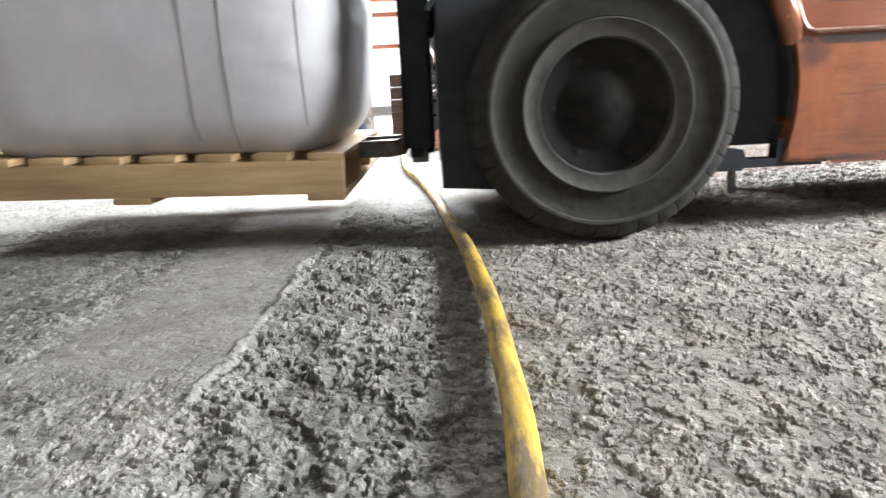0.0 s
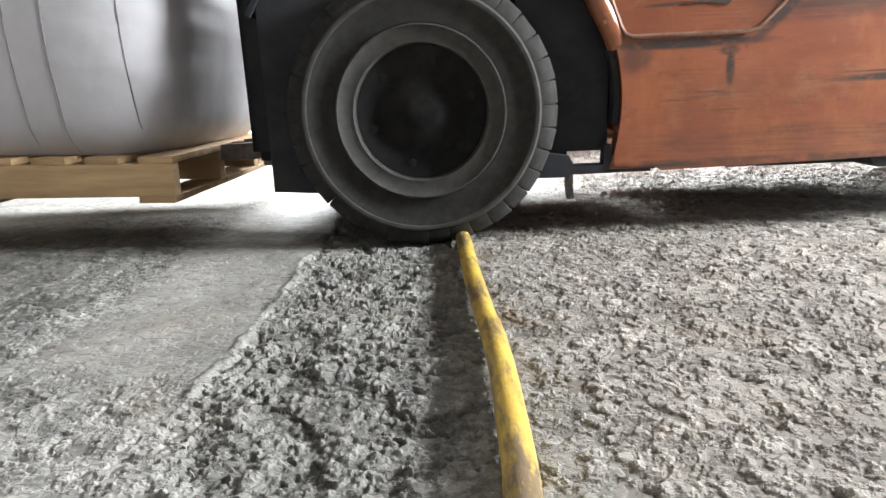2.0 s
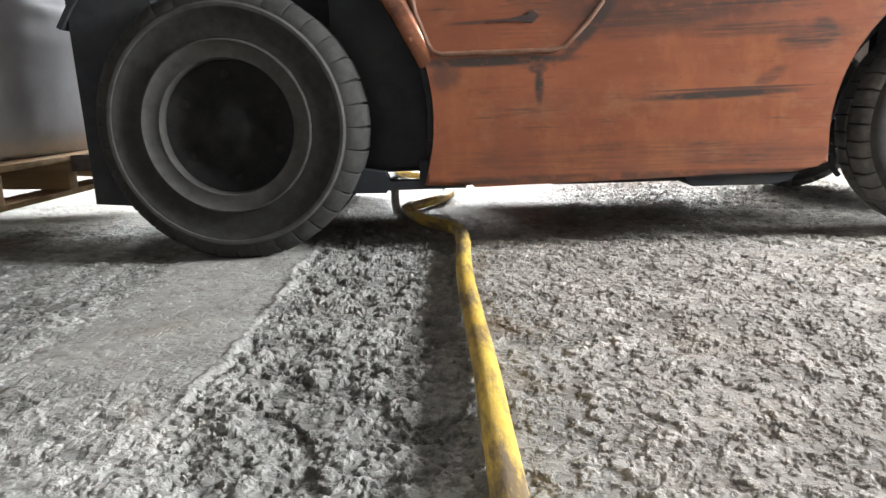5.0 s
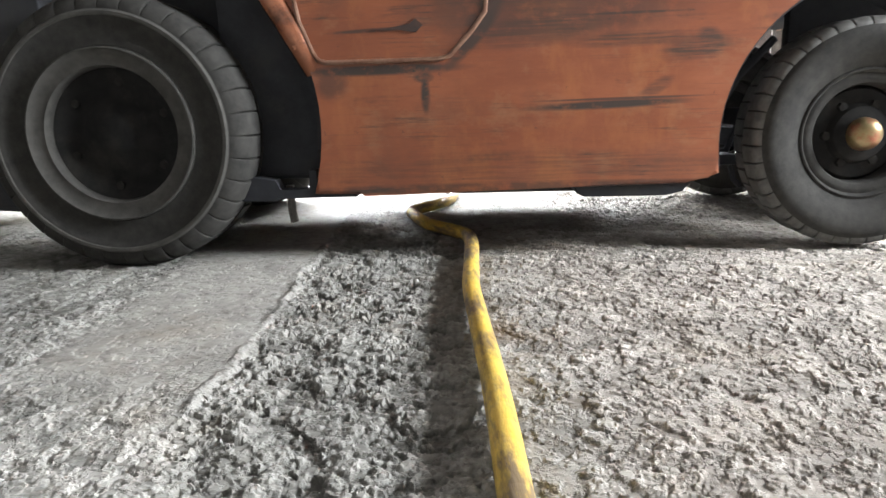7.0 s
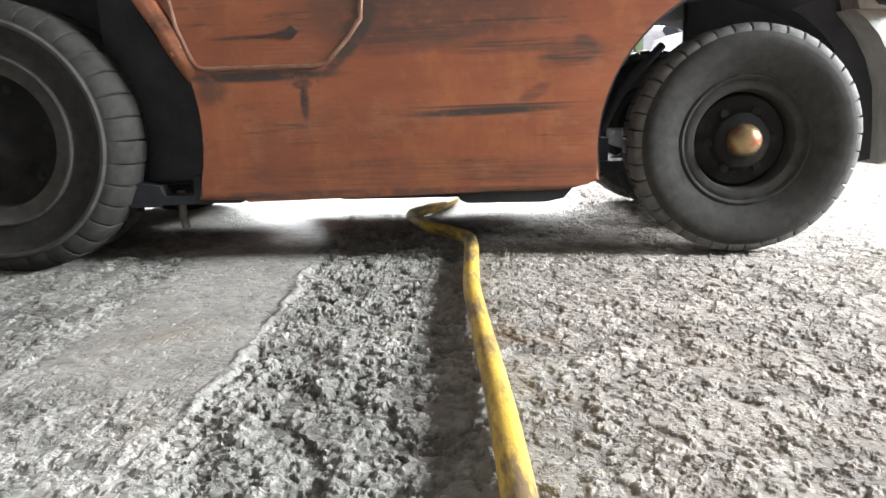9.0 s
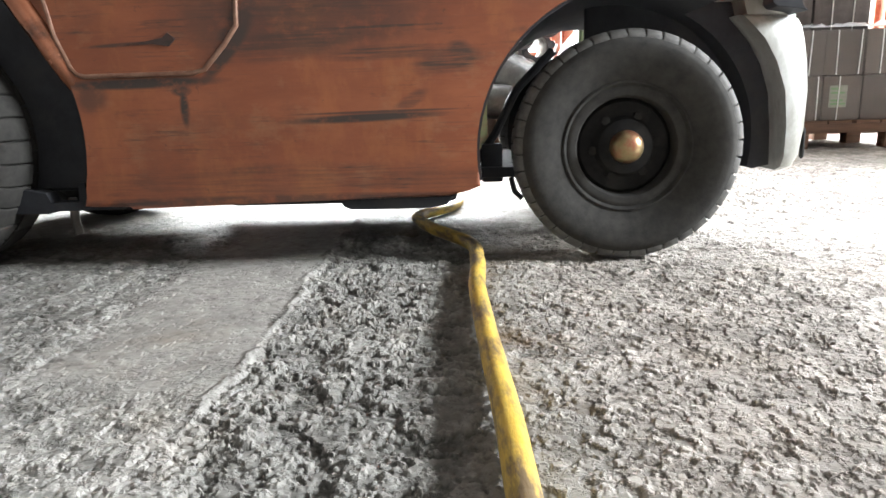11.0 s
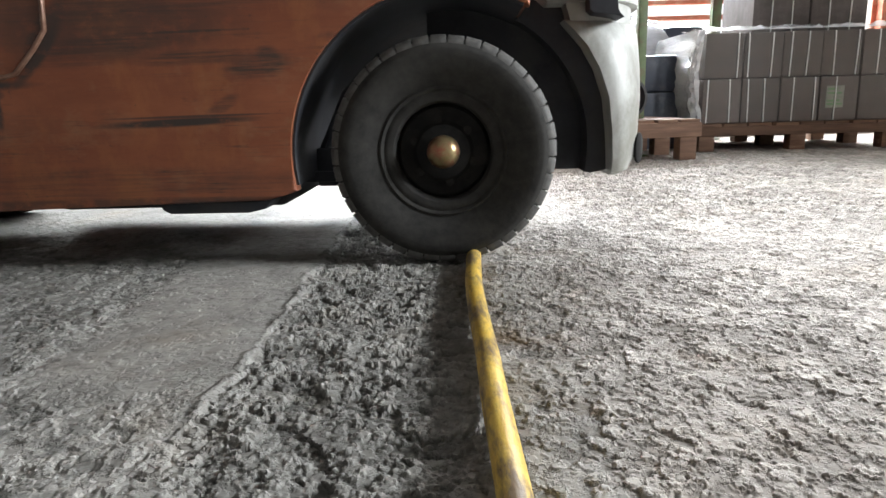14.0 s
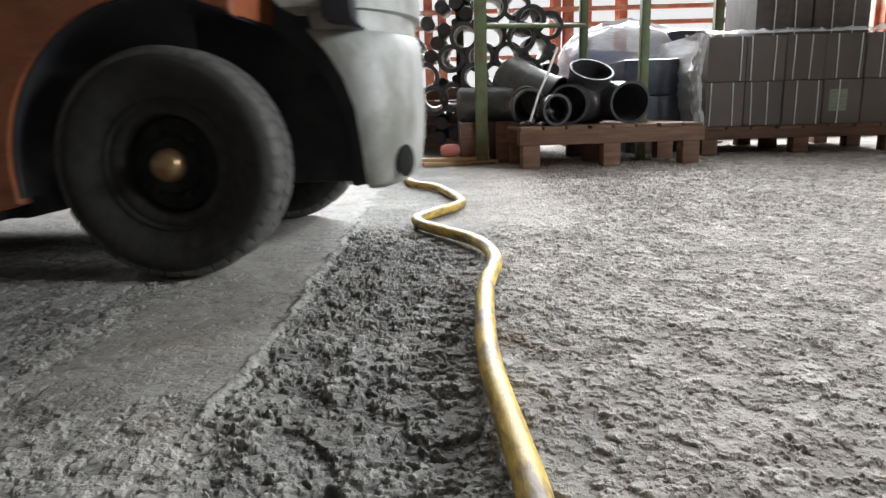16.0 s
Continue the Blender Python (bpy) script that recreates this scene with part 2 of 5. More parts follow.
M_GROUND = ground_material()
def orange_material():
    """Old orange paint: worn paler in patches, rubbed dark in long streaks where things have scraped past."""
    m = mat("orange_paint", (0.27, 0.080, 0.033), (0.38, 0.120, 0.052), 7, 0.42, bump=0.0008, bump_scale=14, stain=(0.225, 0.062, 0.028), stain_scale=2.2,
            stain_edge=(0.42, 0.70), stretch=(0.6, 1, 1.8), coat=0.12)
    nt = m.node_tree
    n, link = nt.nodes, nt.links
    b = n["Principled BSDF"]
    base = b.inputs["Base Color"].links[0].from_socket
    co = next(k for k in n if k.type == "TEX_COORD").outputs["Object"]

    def noise_at(stretch, scale, detail, lo, hi):
        mp = n.new("ShaderNodeMapping")
        mp.inputs["Scale"].default_value = stretch
        link.new(co, mp.inputs[0])
        t = n.new("ShaderNodeTexNoise")
        t.inputs["Scale"].default_value, t.inputs["Detail"].default_value, t.inputs["Roughness"].default_value = scale, detail, 0.7
        link.new(mp.outputs[0], t.inputs[0])
        r = n.new("ShaderNodeMapRange")
        r.inputs[1].default_value, r.inputs[2].default_value = lo, hi
        link.new(t.outputs[0], r.inputs[0])
        return r.outputs[0]

    def times(x, y):
        k = n.new("ShaderNodeMath")
        k.operation = "MULTIPLY"
        link.new(x, k.inputs[0])
        if isinstance(y, float):
            k.inputs[1].default_value = y
        else:
            link.new(y, k.inputs[1])
        return k.outputs[0]

    def over(fac, x, colour):
        k = n.new("ShaderNodeMix")
        k.data_type = "RGBA"
        link.new(fac, k.inputs["Factor"])
        link.new(x, k.inputs["A"])
        k.inputs["B"].default_value = (*colour, 1)
        return k.outputs["Result"]

    col = over(times(noise_at((1, 1, 1.6), 4.5, 8, 0.54, 0.70), 0.6), base, (0.40, 0.20, 0.10))
    col = over(times(noise_at((1.6, 1, 0.8), 3.4, 7, 0.50, 0.66), 0.55), col, (0.46, 0.165, 0.055))
    col = over(times(noise_at((0.9, 1, 1.6), 2.1, 8, 0.50, 0.70), 0.7), col, (0.135, 0.058, 0.036))
    streaks = times(noise_at((1.0, 1, 15), 3.2, 9, 0.53, 0.64), noise_at((0.9, 1, 1.3), 2.6, 5, 0.46, 0.58))
    col = over(times(streaks, 0.9), col, (0.055, 0.036, 0.030))
    fine = times(noise_at((1.5, 1, 60), 3.0, 6, 0.56, 0.66), noise_at((1, 1, 1), 1.9, 4, 0.40, 0.60))
    col = over(times(fine, 0.55), col, (0.10, 0.055, 0.04))
    specks = noise_at((1, 1, 1), 26, 6, 0.64, 0.70)
    col = over(times(specks, 0.7), col, (0.06, 0.04, 0.033))
    ragged = noise_at((1.2, 1, 26), 4.0, 8, 0.36, 0.60)
    blotch = noise_at((1, 1, 1.5), 16, 8, 0.30, 0.50)
    for cx, cz, rx, rz, turn, grain, depth in DARK_MARKS:
        mp = n.new("ShaderNodeMapping")
        mp.vector_type = "TEXTURE"
        mp.inputs["Location"].default_value, mp.inputs["Rotation"].default_value, mp.inputs["Scale"].default_value = (cx, 0, cz), (0, radians(-turn), 0), (rx, 30, rz)
        link.new(co, mp.inputs[0])
        g = n.new("ShaderNodeTexGradient")
        g.gradient_type = "SPHERICAL"
        link.new(mp.outputs[0], g.inputs[0])
        r = n.new("ShaderNodeMapRange")
        r.inputs[1].default_value, r.inputs[2].default_value, r.inputs[4].default_value = 0.0, 0.45, depth
        link.new(g.outputs[0], r.inputs[0])
        col = over(times(r.outputs[0], ragged if grain else blotch), col, (0.052, 0.036, 0.031))
    link.new(col, b.inputs["Base Color"])
    return m


# dark marks, mostly scuffs, one line under the panel rim, one along the sill: middle x and z, half sizes, slope in
# degrees, 1 for streaky or 0 for blotchy, strength
DARK_MARKS = (
    (0.745, 0.388, 0.24, 0.013, 1.5, 0, 1.0), (0.78, 0.402, 0.26, 0.004, 0.5, 0, 0.8), (0.17, 0.490, 0.25, 0.017, 0.5, 0, 1.0),
    (0.405, 0.56, 0.12, 0.022, 46, 0, 0.95), (0.44, 0.63, 0.10, 0.03, 50, 0, 0.8), (0.56, 0.575, 0.20, 0.05, 8, 1, 0.7),
    (0.281, 0.425, 0.014, 0.055, 0, 0, 1.0), (0.277, 0.468, 0.03, 0.016, 0, 0, 0.9), (0.96, 0.520, 0.11, 0.035, 8, 1, 0.9), (0.99, 0.535, 0.035, 0.05, 25, 1, 0.8),
    (0.80, 0.607, 0.16, 0.004, 0.5, 0, 0.8), (0.80, 0.545, 0.18, 0.022, 2, 1, 0.8), (0.86, 0.425, 0.06, 0.02, 30, 1, 0.7),
    (0.60, 0.62, 0.40, 0.09, 0, 0, 0.6), (0.50, 0.235, 0.60, 0.05, 0, 1, 0.45), (0.04, 0.46, 0.05, 0.05, 0, 0, 0.6), (0.62, 0.68, 0.5, 0.05, 0, 1, 0.6),
    (0.50, 0.183, 0.7, 0.018, 0, 0, 0.7), (0.15, 0.585, 0.13, 0.006, 2, 0, 0.8))
M_ORANGE = orange_material()
M_SCUFF = mat("dark_scuff", (0.035, 0.028, 0.026), (0.09, 0.05, 0.04), 30, 0.75)
M_TRIM = mat("bare_edge", (0.15, 0.06, 0.035), (0.33, 0.20, 0.14), 25, 0.4, metal=0.2)
M_LIP = mat("rubbed_copper_paint", (0.26, 0.085, 0.04), (0.44, 0.18, 0.10), 14, 0.24, metal=0.5, coat=0.4, stain=(0.10, 0.05, 0.035), stain_scale=6)
M_BLACK = mat("black_frame_paint", (0.027, 0.0285, 0.033), (0.048, 0.0505, 0.057), 12, 0.75, stain=(0.052, 0.052, 0.053), stain_scale=4, spec=0.15)
M_RUBBER = mat("tyre_rubber", (0.027, 0.0265, 0.0255), (0.052, 0.0505, 0.047), 35, 0.85, bump=0.001, bump_scale=90,
               stain=(0.060, 0.058, 0.053), stain_scale=5, stain_edge=(0.5, 0.85), spec=0.14)
M_TREAD = mat("dusty_worn_tread", (0.055, 0.054, 0.051), (0.13, 0.127, 0.12), 40, 0.7, bump=0.001, bump_scale=90, stain=(0.035, 0.034, 0.032), stain_scale=14, stain_edge=(0.6, 0.75))
M_DUST = mat("dusty_rubber", (0.038, 0.037, 0.034), (0.080, 0.077, 0.070), 30, 0.9, bump=0.0008, bump_scale=120)
# steel colour lowered to carry the shade of wheel dishes and the lashing hole
M_RIM = mat("shade_dark_steel", (0.015, 0.015, 0.0155), (0.028, 0.0277, 0.027), 20, 0.9, stain=(0.036, 0.035, 0.032), stain_scale=8, spec=0.06)
M_BRASS = mat("brass_cap", (0.26, 0.20, 0.09), (0.45, 0.36, 0.20), 30, 0.36, metal=0.7, stain=(0.36, 0.13, 0.08), stain_scale=22, stain_edge=(0.42, 0.6))
M_STEEL = mat("worn_steel", (0.09, 0.085, 0.08), (0.22, 0.205, 0.19), 30, 0.5, metal=0.6, stain=(0.10, 0.05, 0.03), stain_scale=9)
M_GREY = mat("grey_paint", (0.32, 0.33, 0.315), (0.47, 0.48, 0.46), 8, 0.5, bump=0.001, bump_scale=40,
             stain=(0.19, 0.19, 0.165), stain_scale=6, stain_edge=(0.42, 0.66), stretch=(1, 1, 0.6))
M_WOOD = mat("pine_board", (0.32, 0.20, 0.095), (0.55, 0.385, 0.21), 6, 0.75, bump=0.0015, bump_scale=18, stain=(0.20, 0.11, 0.05),
             stain_scale=4, stretch=(0.5, 3, 5), rand=0.12, stain_edge=(0.58, 0.75))
M_REDWOOD = mat("weathered_red_wood", (0.09, 0.045, 0.027), (0.20, 0.115, 0.072), 7, 0.8, bump=0.0015, bump_scale=20, stain=(0.33, 0.27, 0.21),
                stain_scale=5, stretch=(0.5, 3, 5), rand=0.2, stain_edge=(0.6, 0.78))
M_BAG = mat("woven_bag", (0.52, 0.51, 0.535), (0.64, 0.63, 0.655), 4, 0.6, bump=0.003, bump_scale=9, stain=(0.46, 0.445, 0.455), stain_scale=2.5,
            stain_edge=(0.5, 0.8))
M_SEAM = mat("bag_seam", (0.14, 0.135, 0.14), (0.22, 0.21, 0.22), 60, 0.8)
def hose_material():
    """Yellow rubber, rubbed brown and grey in blotches along its length."""
    m = mat("yellow_hose_rubber", (0.54, 0.34, 0.05), (0.78, 0.56, 0.12), 16, 0.5, stain=(0.19, 0.135, 0.075), stain_scale=7, stain_edge=(0.44, 0.60), spec=0.4, bump=0.001, bump_scale=60)
    nt = m.node_tree
    along = nt.nodes.new("ShaderNodeAttribute")
    along.attribute_name = "along"
    comb = nt.nodes.new("ShaderNodeCombineXYZ")
    sep = nt.nodes.new("ShaderNodeSeparateXYZ")
    co = next(k for k in nt.nodes if k.type == "TEX_COORD")
    mp = next(k for k in nt.nodes if k.type == "MAPPING")
    nt.links.new(co.outputs["Object"], sep.inputs[0])
    nt.links.new(sep.outputs[0], comb.inputs[0])
    nt.links.new(along.outputs["Fac"], comb.inputs[1])
    nt.links.new(sep.outputs[2], comb.inputs[2])
    nt.links.new(comb.outputs[0], mp.inputs[0])
    mp.inputs["Scale"].default_value = (5.0, 1.2, 5.0)
    return m


M_HOSE = hose_material()
M_PIPE = mat("black_plastic", (0.020, 0.020, 0.022), (0.046, 0.046, 0.050), 15, 0.38, stain=(0.075, 0.073, 0.070), stain_scale=5, stain_edge=(0.55, 0.8))
# white of the leaning post, and of pipe bores where it stands for daylight
M_WHITE = mat("white_post_and_bore", (0.62, 0.61, 0.58), (0.80, 0.79, 0.76), 10, 0.7, stain=(0.35, 0.3, 0.25), stain_scale=6)
M_CARD = mat("brown_carton", (0.068, 0.054, 0.046), (0.108, 0.087, 0.073), 14, 0.75, stain=(0.10, 0.08, 0.068), stain_scale=3, rand=0.12)
M_STRAP = mat("white_strap", (0.62, 0.62, 0.6), (0.78, 0.78, 0.76), 30, 0.5)
M_FILM = mat("stretch_film", (0.70, 0.72, 0.74), (0.9, 0.9, 0.9), 6, 0.18, bump=0.012, bump_scale=9, stretch=(1, 1, 3), alpha=0.05, coat=0.15)
M_GATHER = mat("gathered_film", (0.72, 0.74, 0.76), (0.92, 0.92, 0.92), 7, 0.2, bump=0.015, bump_scale=16, stretch=(1, 1, 4), alpha=0.55, coat=0.5)
M_BLUE = mat("blue_plastic", (0.018, 0.05, 0.16), (0.03, 0.085, 0.26), 10, 0.45, stain=(0.06, 0.07, 0.09), stain_scale=4)
M_NAVY = mat("dark_blue_plastic", (0.022, 0.030, 0.052), (0.042, 0.054, 0.085), 10, 0.45, stain=(0.09, 0.095, 0.11), stain_scale=4)
M_GREEN = mat("green_steel_paint", (0.075, 0.115, 0.05), (0.135, 0.185, 0.085), 12, 0.55, stain=(0.13, 0.09, 0.055), stain_scale=8)
M_RED = mat("red_oxide_steel", (0.30, 0.085, 0.045), (0.47, 0.165, 0.095), 10, 0.65, stain=(0.42, 0.30, 0.22), stain_scale=4)
M_ROOF = mat("shed_sheeting", (0.09, 0.09, 0.09), (0.15, 0.15, 0.148), 3, 0.75, stain=(0.16, 0.13, 0.11), stain_scale=1.2)
M_BRICK = mat("shed_wall", (0.13, 0.12, 0.11), (0.21, 0.20, 0.185), 4, 0.85, bump=0.004, bump_scale=20, stain=(0.20, 0.16, 0.13), stain_scale=1.0)


# ---- mesh helpers ----
def box(bm, x0, x1, y0, y1, z0, z1, bevel=0.0, m=None):
    r = bmesh.ops.create_cube(bm, size=1)
    vs = r["verts"]
    bmesh.ops.scale(bm, vec=(x1 - x0, y1 - y0, z1 - z0), verts=vs)
    bmesh.ops.translate(bm, vec=((x0 + x1) / 2, (y0 + y1) / 2, (z0 + z1) / 2), verts=vs)
    if bevel:
        es = list({e for v in vs for e in v.link_edges})
        r = bmesh.ops.bevel(bm, geom=es, offset=bevel, segments=2, affect="EDGES", profile=0.6)
        vs = list({v for f in r["faces"] for v in f.verts} | {v for v in vs if v.is_valid})
    if m:
        bmesh.ops.transform(bm, matrix=m, verts=vs)
    return bm


def prism(bm, outline, y0, y1, bevel=0.0):
    """An outline in x and z, drawn out from y0 to y1."""
    a = [bm.verts.new((x, y0, z)) for x, z in outline]
    b = [bm.verts.new((x, y1, z)) for x, z in outline]
    n = len(a)
    front = bm.faces.new(a)
    back = bm.faces.new(b[::-1])
    for i in range(n):
        bm.faces.new((a[i], b[i], b[(i + 1) % n], a[(i + 1) % n]))
    if bevel:
        es = [e for e in bm.edges if e in set(front.edges) | set(back.edges)]
        bmesh.ops.bevel(bm, geom=es, offset=bevel, segments=3, affect="EDGES", profile=0.5)
    bmesh.ops.recalc_face_normals(bm, faces=bm.faces)
    return bm


def lathe(bm, profile, seg=64, m=None, closed=False):
    """A profile of (radius, y) turned round the y axis."""
    rings = []
    for r, y in profile:
        rings.append([bm.verts.new((r * math.cos(k * math.tau / seg), y, r * math.sin(k * math.tau / seg))) for k in range(seg)])
    pairs = list(zip(rings, rings[1:])) + ([(rings[-1], rings[0])] if closed else [])
    for a, b in pairs:
        for k in range(seg):
            bm.faces.new((a[k], a[(k + 1) % seg], b[(k + 1) % seg], b[k]))
    if not closed:
        for ring, (r, y) in ((rings[0], profile[0]), (rings[-1], profile[-1])):
            if r > 0.0015:
                bm.faces.new(ring)
    vs = [v for ring in rings for v in ring]
    bmesh.ops.recalc_face_normals(bm, faces=list({f for v in vs for f in v.link_faces}))
    if m:
        bmesh.ops.transform(bm, matrix=m, verts=vs)
    return bm


def tube(bm, points, radius, seg=10, cap=True):
    """A round bar along a line of points."""
    pts = [Vector(p) for p in points]
    rings = []
    side = None
    for i, p in enumerate(pts):
        d = (pts[min(i + 1, len(pts) - 1)] - pts[max(i - 1, 0)]).normalized()
        if side is None:
            side = d.orthogonal().normalized()
        side = (side - d * side.dot(d)).normalized()
        up = d.cross(side)
        rings.append([bm.verts.new(p + radius * (math.cos(k * math.tau / seg) * side + math.sin(k * math.tau / seg) * up)) for k in range(seg)])
    fs = []
    for a, b in zip(rings, rings[1:]):
        for k in range(seg):
            fs.append(bm.faces.new((a[k], a[(k + 1) % seg], b[(k + 1) % seg], b[k])))
    if cap:
        fs += [bm.faces.new(rings[0][::-1]), bm.faces.new(rings[-1])]
    bmesh.ops.recalc_face_normals(bm, faces=fs)
    return bm


def link_mesh(name, bm, material, smooth=True):
    me = bpy.data.meshes.new(name)
    bm.to_mesh(me)
    bm.free()
    me.materials.append(material)
    if smooth:
        me.polygons.foreach_set("use_smooth", [True] * len(me.polygons))
        me.set_sharp_from_angle(angle=radians(38))
    return new(name, me)


def part(name, bm, material, parent, label="", smooth=True):
    ob = link_mesh(name, bm, material, smooth)
    ob.parent = parent
    return tagged(ob, label) if label else ob


def thing(name, label, category, m=None, group="", kind=""):
    ob = new(name)
    ob.empty_display_size = 0.1
    if m:
        ob.matrix_world = m
    return tagged(ob, label, category, group, kind)


def solo(name, bm, material, label, category, m=None, group="", kind="", smooth=True):
    ob = link_mesh(name, bm, material, smooth)
    if m:
        ob.matrix_world = m
    return tagged(ob, label, category, group, kind)


B = bmesh.new


# ---- ground ----
def spaced(start, end, first, growth, most=1e9):
    out, step = [start], first
    while out[-1] < end:
        out.append(out[-1] + step)
        step = min(step * growth, most)
    return out


def lattice(n, seed):
    return np.random.RandomState(seed).rand(n, n)


def value_noise(x, y, scale, seed):
    t = lattice(256, seed)
    u, v = x * scale, y * scale
    i, j = np.floor(u).astype(int), np.floor(v).astype(int)
    a, b = u - i, v - j
    a, b = a * a * (3 - 2 * a), b * b * (3 - 2 * b)
    g = lambda p, q: t[p % 256, q % 256]
    return (g(i, j) * (1 - a) + g(i + 1, j) * a) * (1 - b) + (g(i, j + 1) * (1 - a) + g(i + 1, j + 1) * a) * b


def stones(x, y, cell, seed):
    """Scattered stones: distance to the nearest in cells, its own number, and how high its tilted top lies here."""
    px, py, pv, pa = lattice(256, seed), lattice(256, seed + 1), lattice(256, seed + 2), lattice(256, seed + 3)
    u, v = x / cell, y / cell
    i, j = np.floor(u).astype(int), np.floor(v).astype(int)
    best, val, tilt = np.full(x.shape, 9.0), np.zeros(x.shape), np.zeros(x.shape)
    for di in (-1, 0, 1):
        for dj in (-1, 0, 1):
            p, q = (i + di) % 256, (j + dj) % 256
            du, dv = i + di + px[p, q] - u, j + dj + py[p, q] - v
            d = du ** 2 + dv ** 2
            near = d < best
            turn = pa[p, q] * math.tau
            best, val = np.where(near, d, best), np.where(near, pv[p, q], val)
            tilt = np.where(near, du * np.cos(turn) + dv * np.sin(turn), tilt)
    return np.sqrt(best), val, tilt


def smooth_step(a, b, x):
    t = np.clip((x - a) / (b - a), 0, 1)
    return t * t * (3 - 2 * t)


def layers(x, y, scale, seed):
    """Ragged cloud of three octaves, 0 to 1."""
    return value_noise(x, y, scale, seed) * 0.5 + value_noise(x, y, scale * 2.3, seed + 1) * 0.3 + value_noise(x, y, scale * 5.1, seed + 2) * 0.2


def flakes(d, v, t, keep, soft):
    """Flat-topped flakes: only stones whose number passes keep, each of its own size, with a steep edge."""
    size = 0.34 + 0.16 * ((v * 7.3) % 1)
    return (v > keep) * (1 - smooth_step(size - soft, size, d)) * (0.55 + 0.45 * ((v * 13.7) % 1) + 0.55 * t)


def ground_height(x, y):
    wob = 0.03 * (value_noise(x, y, 9, 5) - 0.5) + 0.015 * (value_noise(x, y, 40, 6) - 0.5)
    right = smooth_step(-0.345, -0.330, x - 0.02 * (y - 1.2).clip(-1, 2) + wob)
    left = 1 - smooth_step(-0.74, -0.64, x + wob * 1.5)
    near = 1 - smooth_step(0.84, 1.02, y + wob * 4 + 0.25 * (x + 0.5))
    rough = np.clip(right + left * 0.6 + near * (0.5 + 0.4 * smooth_step(-0.34, -0.2, x)) * (x < 0.2), 0, 1)
    u, v = 0.8 * x + 0.6 * y, -0.6 * x + 0.8 * y
    wu = u + 0.006 * (value_noise(x, y, 60, 7) - 0.5)
    wv = v + 0.006 * (value_noise(x, y, 60, 9) - 0.5)
    d1, v1, t1 = stones(wu, wv, 0.021, 11)
    d2, v2, t2 = stones(wv, wu, 0.011, 21)
    d3, v3, t3 = stones(wu, wv, 0.042, 51)
    deep = 1 - smooth_step(-0.06, 0.12, x)
    big, mid, small = flakes(d3, v3, t3, 0.55, 0.07), flakes(d1, v1, t1, 0.35, 0.12), flakes(d2, v2, t2, 0.45, 0.2)
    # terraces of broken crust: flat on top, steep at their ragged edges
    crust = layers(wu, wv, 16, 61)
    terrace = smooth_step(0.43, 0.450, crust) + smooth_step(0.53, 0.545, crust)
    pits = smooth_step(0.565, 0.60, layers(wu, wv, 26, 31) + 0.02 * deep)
    # far floor: relief evened out, and colour raised below for the bright light there
    lit_floor = smooth_step(2.08, 2.38, y) * (1 - smooth_step(0.3, 0.8, x))
    rough = rough * (1 - 0.7 * lit_floor)
    broken = 1 + 0.9 * smooth_step(1.9, 2.8, y) * smooth_step(-0.1, 0.3, x)
    h = broken * rough * (big * (0.0030 + 0.0008 * deep) + mid * (0.0026 + 0.0010 * deep) + small * (0.0014 + 0.0008 * deep) + terrace * (0.0018 + 0.0010 * deep) - pits * (0.0022 + 0.0042 * deep))
    pocks = smooth_step(0.53, 0.66, layers(wu, wv, 80, 81) - 0.03 * smooth_step(1.15, 1.5, y))
    h += (1 - rough) * (0.0085 - 0.0011 * pocks)
    h += 0.006 * (value_noise(u, v, 3.5, 41) - 0.5) + (0.002 + 0.003 * deep) * (value_noise(u, v, 11, 42) - 0.5) * rough
    ridge = np.exp(-((x - 0.02 * (y - 1.2).clip(-1, 2) + wob + 0.35) / 0.008) ** 2) * (y > 0.85)
    # own colour of each stone; low pits darkened and high terraces paled as relief shade
    chip_shade = 0.30 + 0.30 * (big > 0.2) * v3 + 0.28 * (mid > 0.2) * v1 + 0.14 * (small > 0.2) * v2 - 0.25 * pits
    # tones lifted there to stand for strongly lit floor
    chip_shade, terrace = chip_shade + (0.55 - chip_shade) * 0.75 * lit_floor, terrace + (1.4 - terrace) * 0.75 * lit_floor
    return h + 0.0060 * ridge * value_noise(x, y, 25, 43) - 0.010, np.clip(chip_shade, 0, 1), terrace / 2


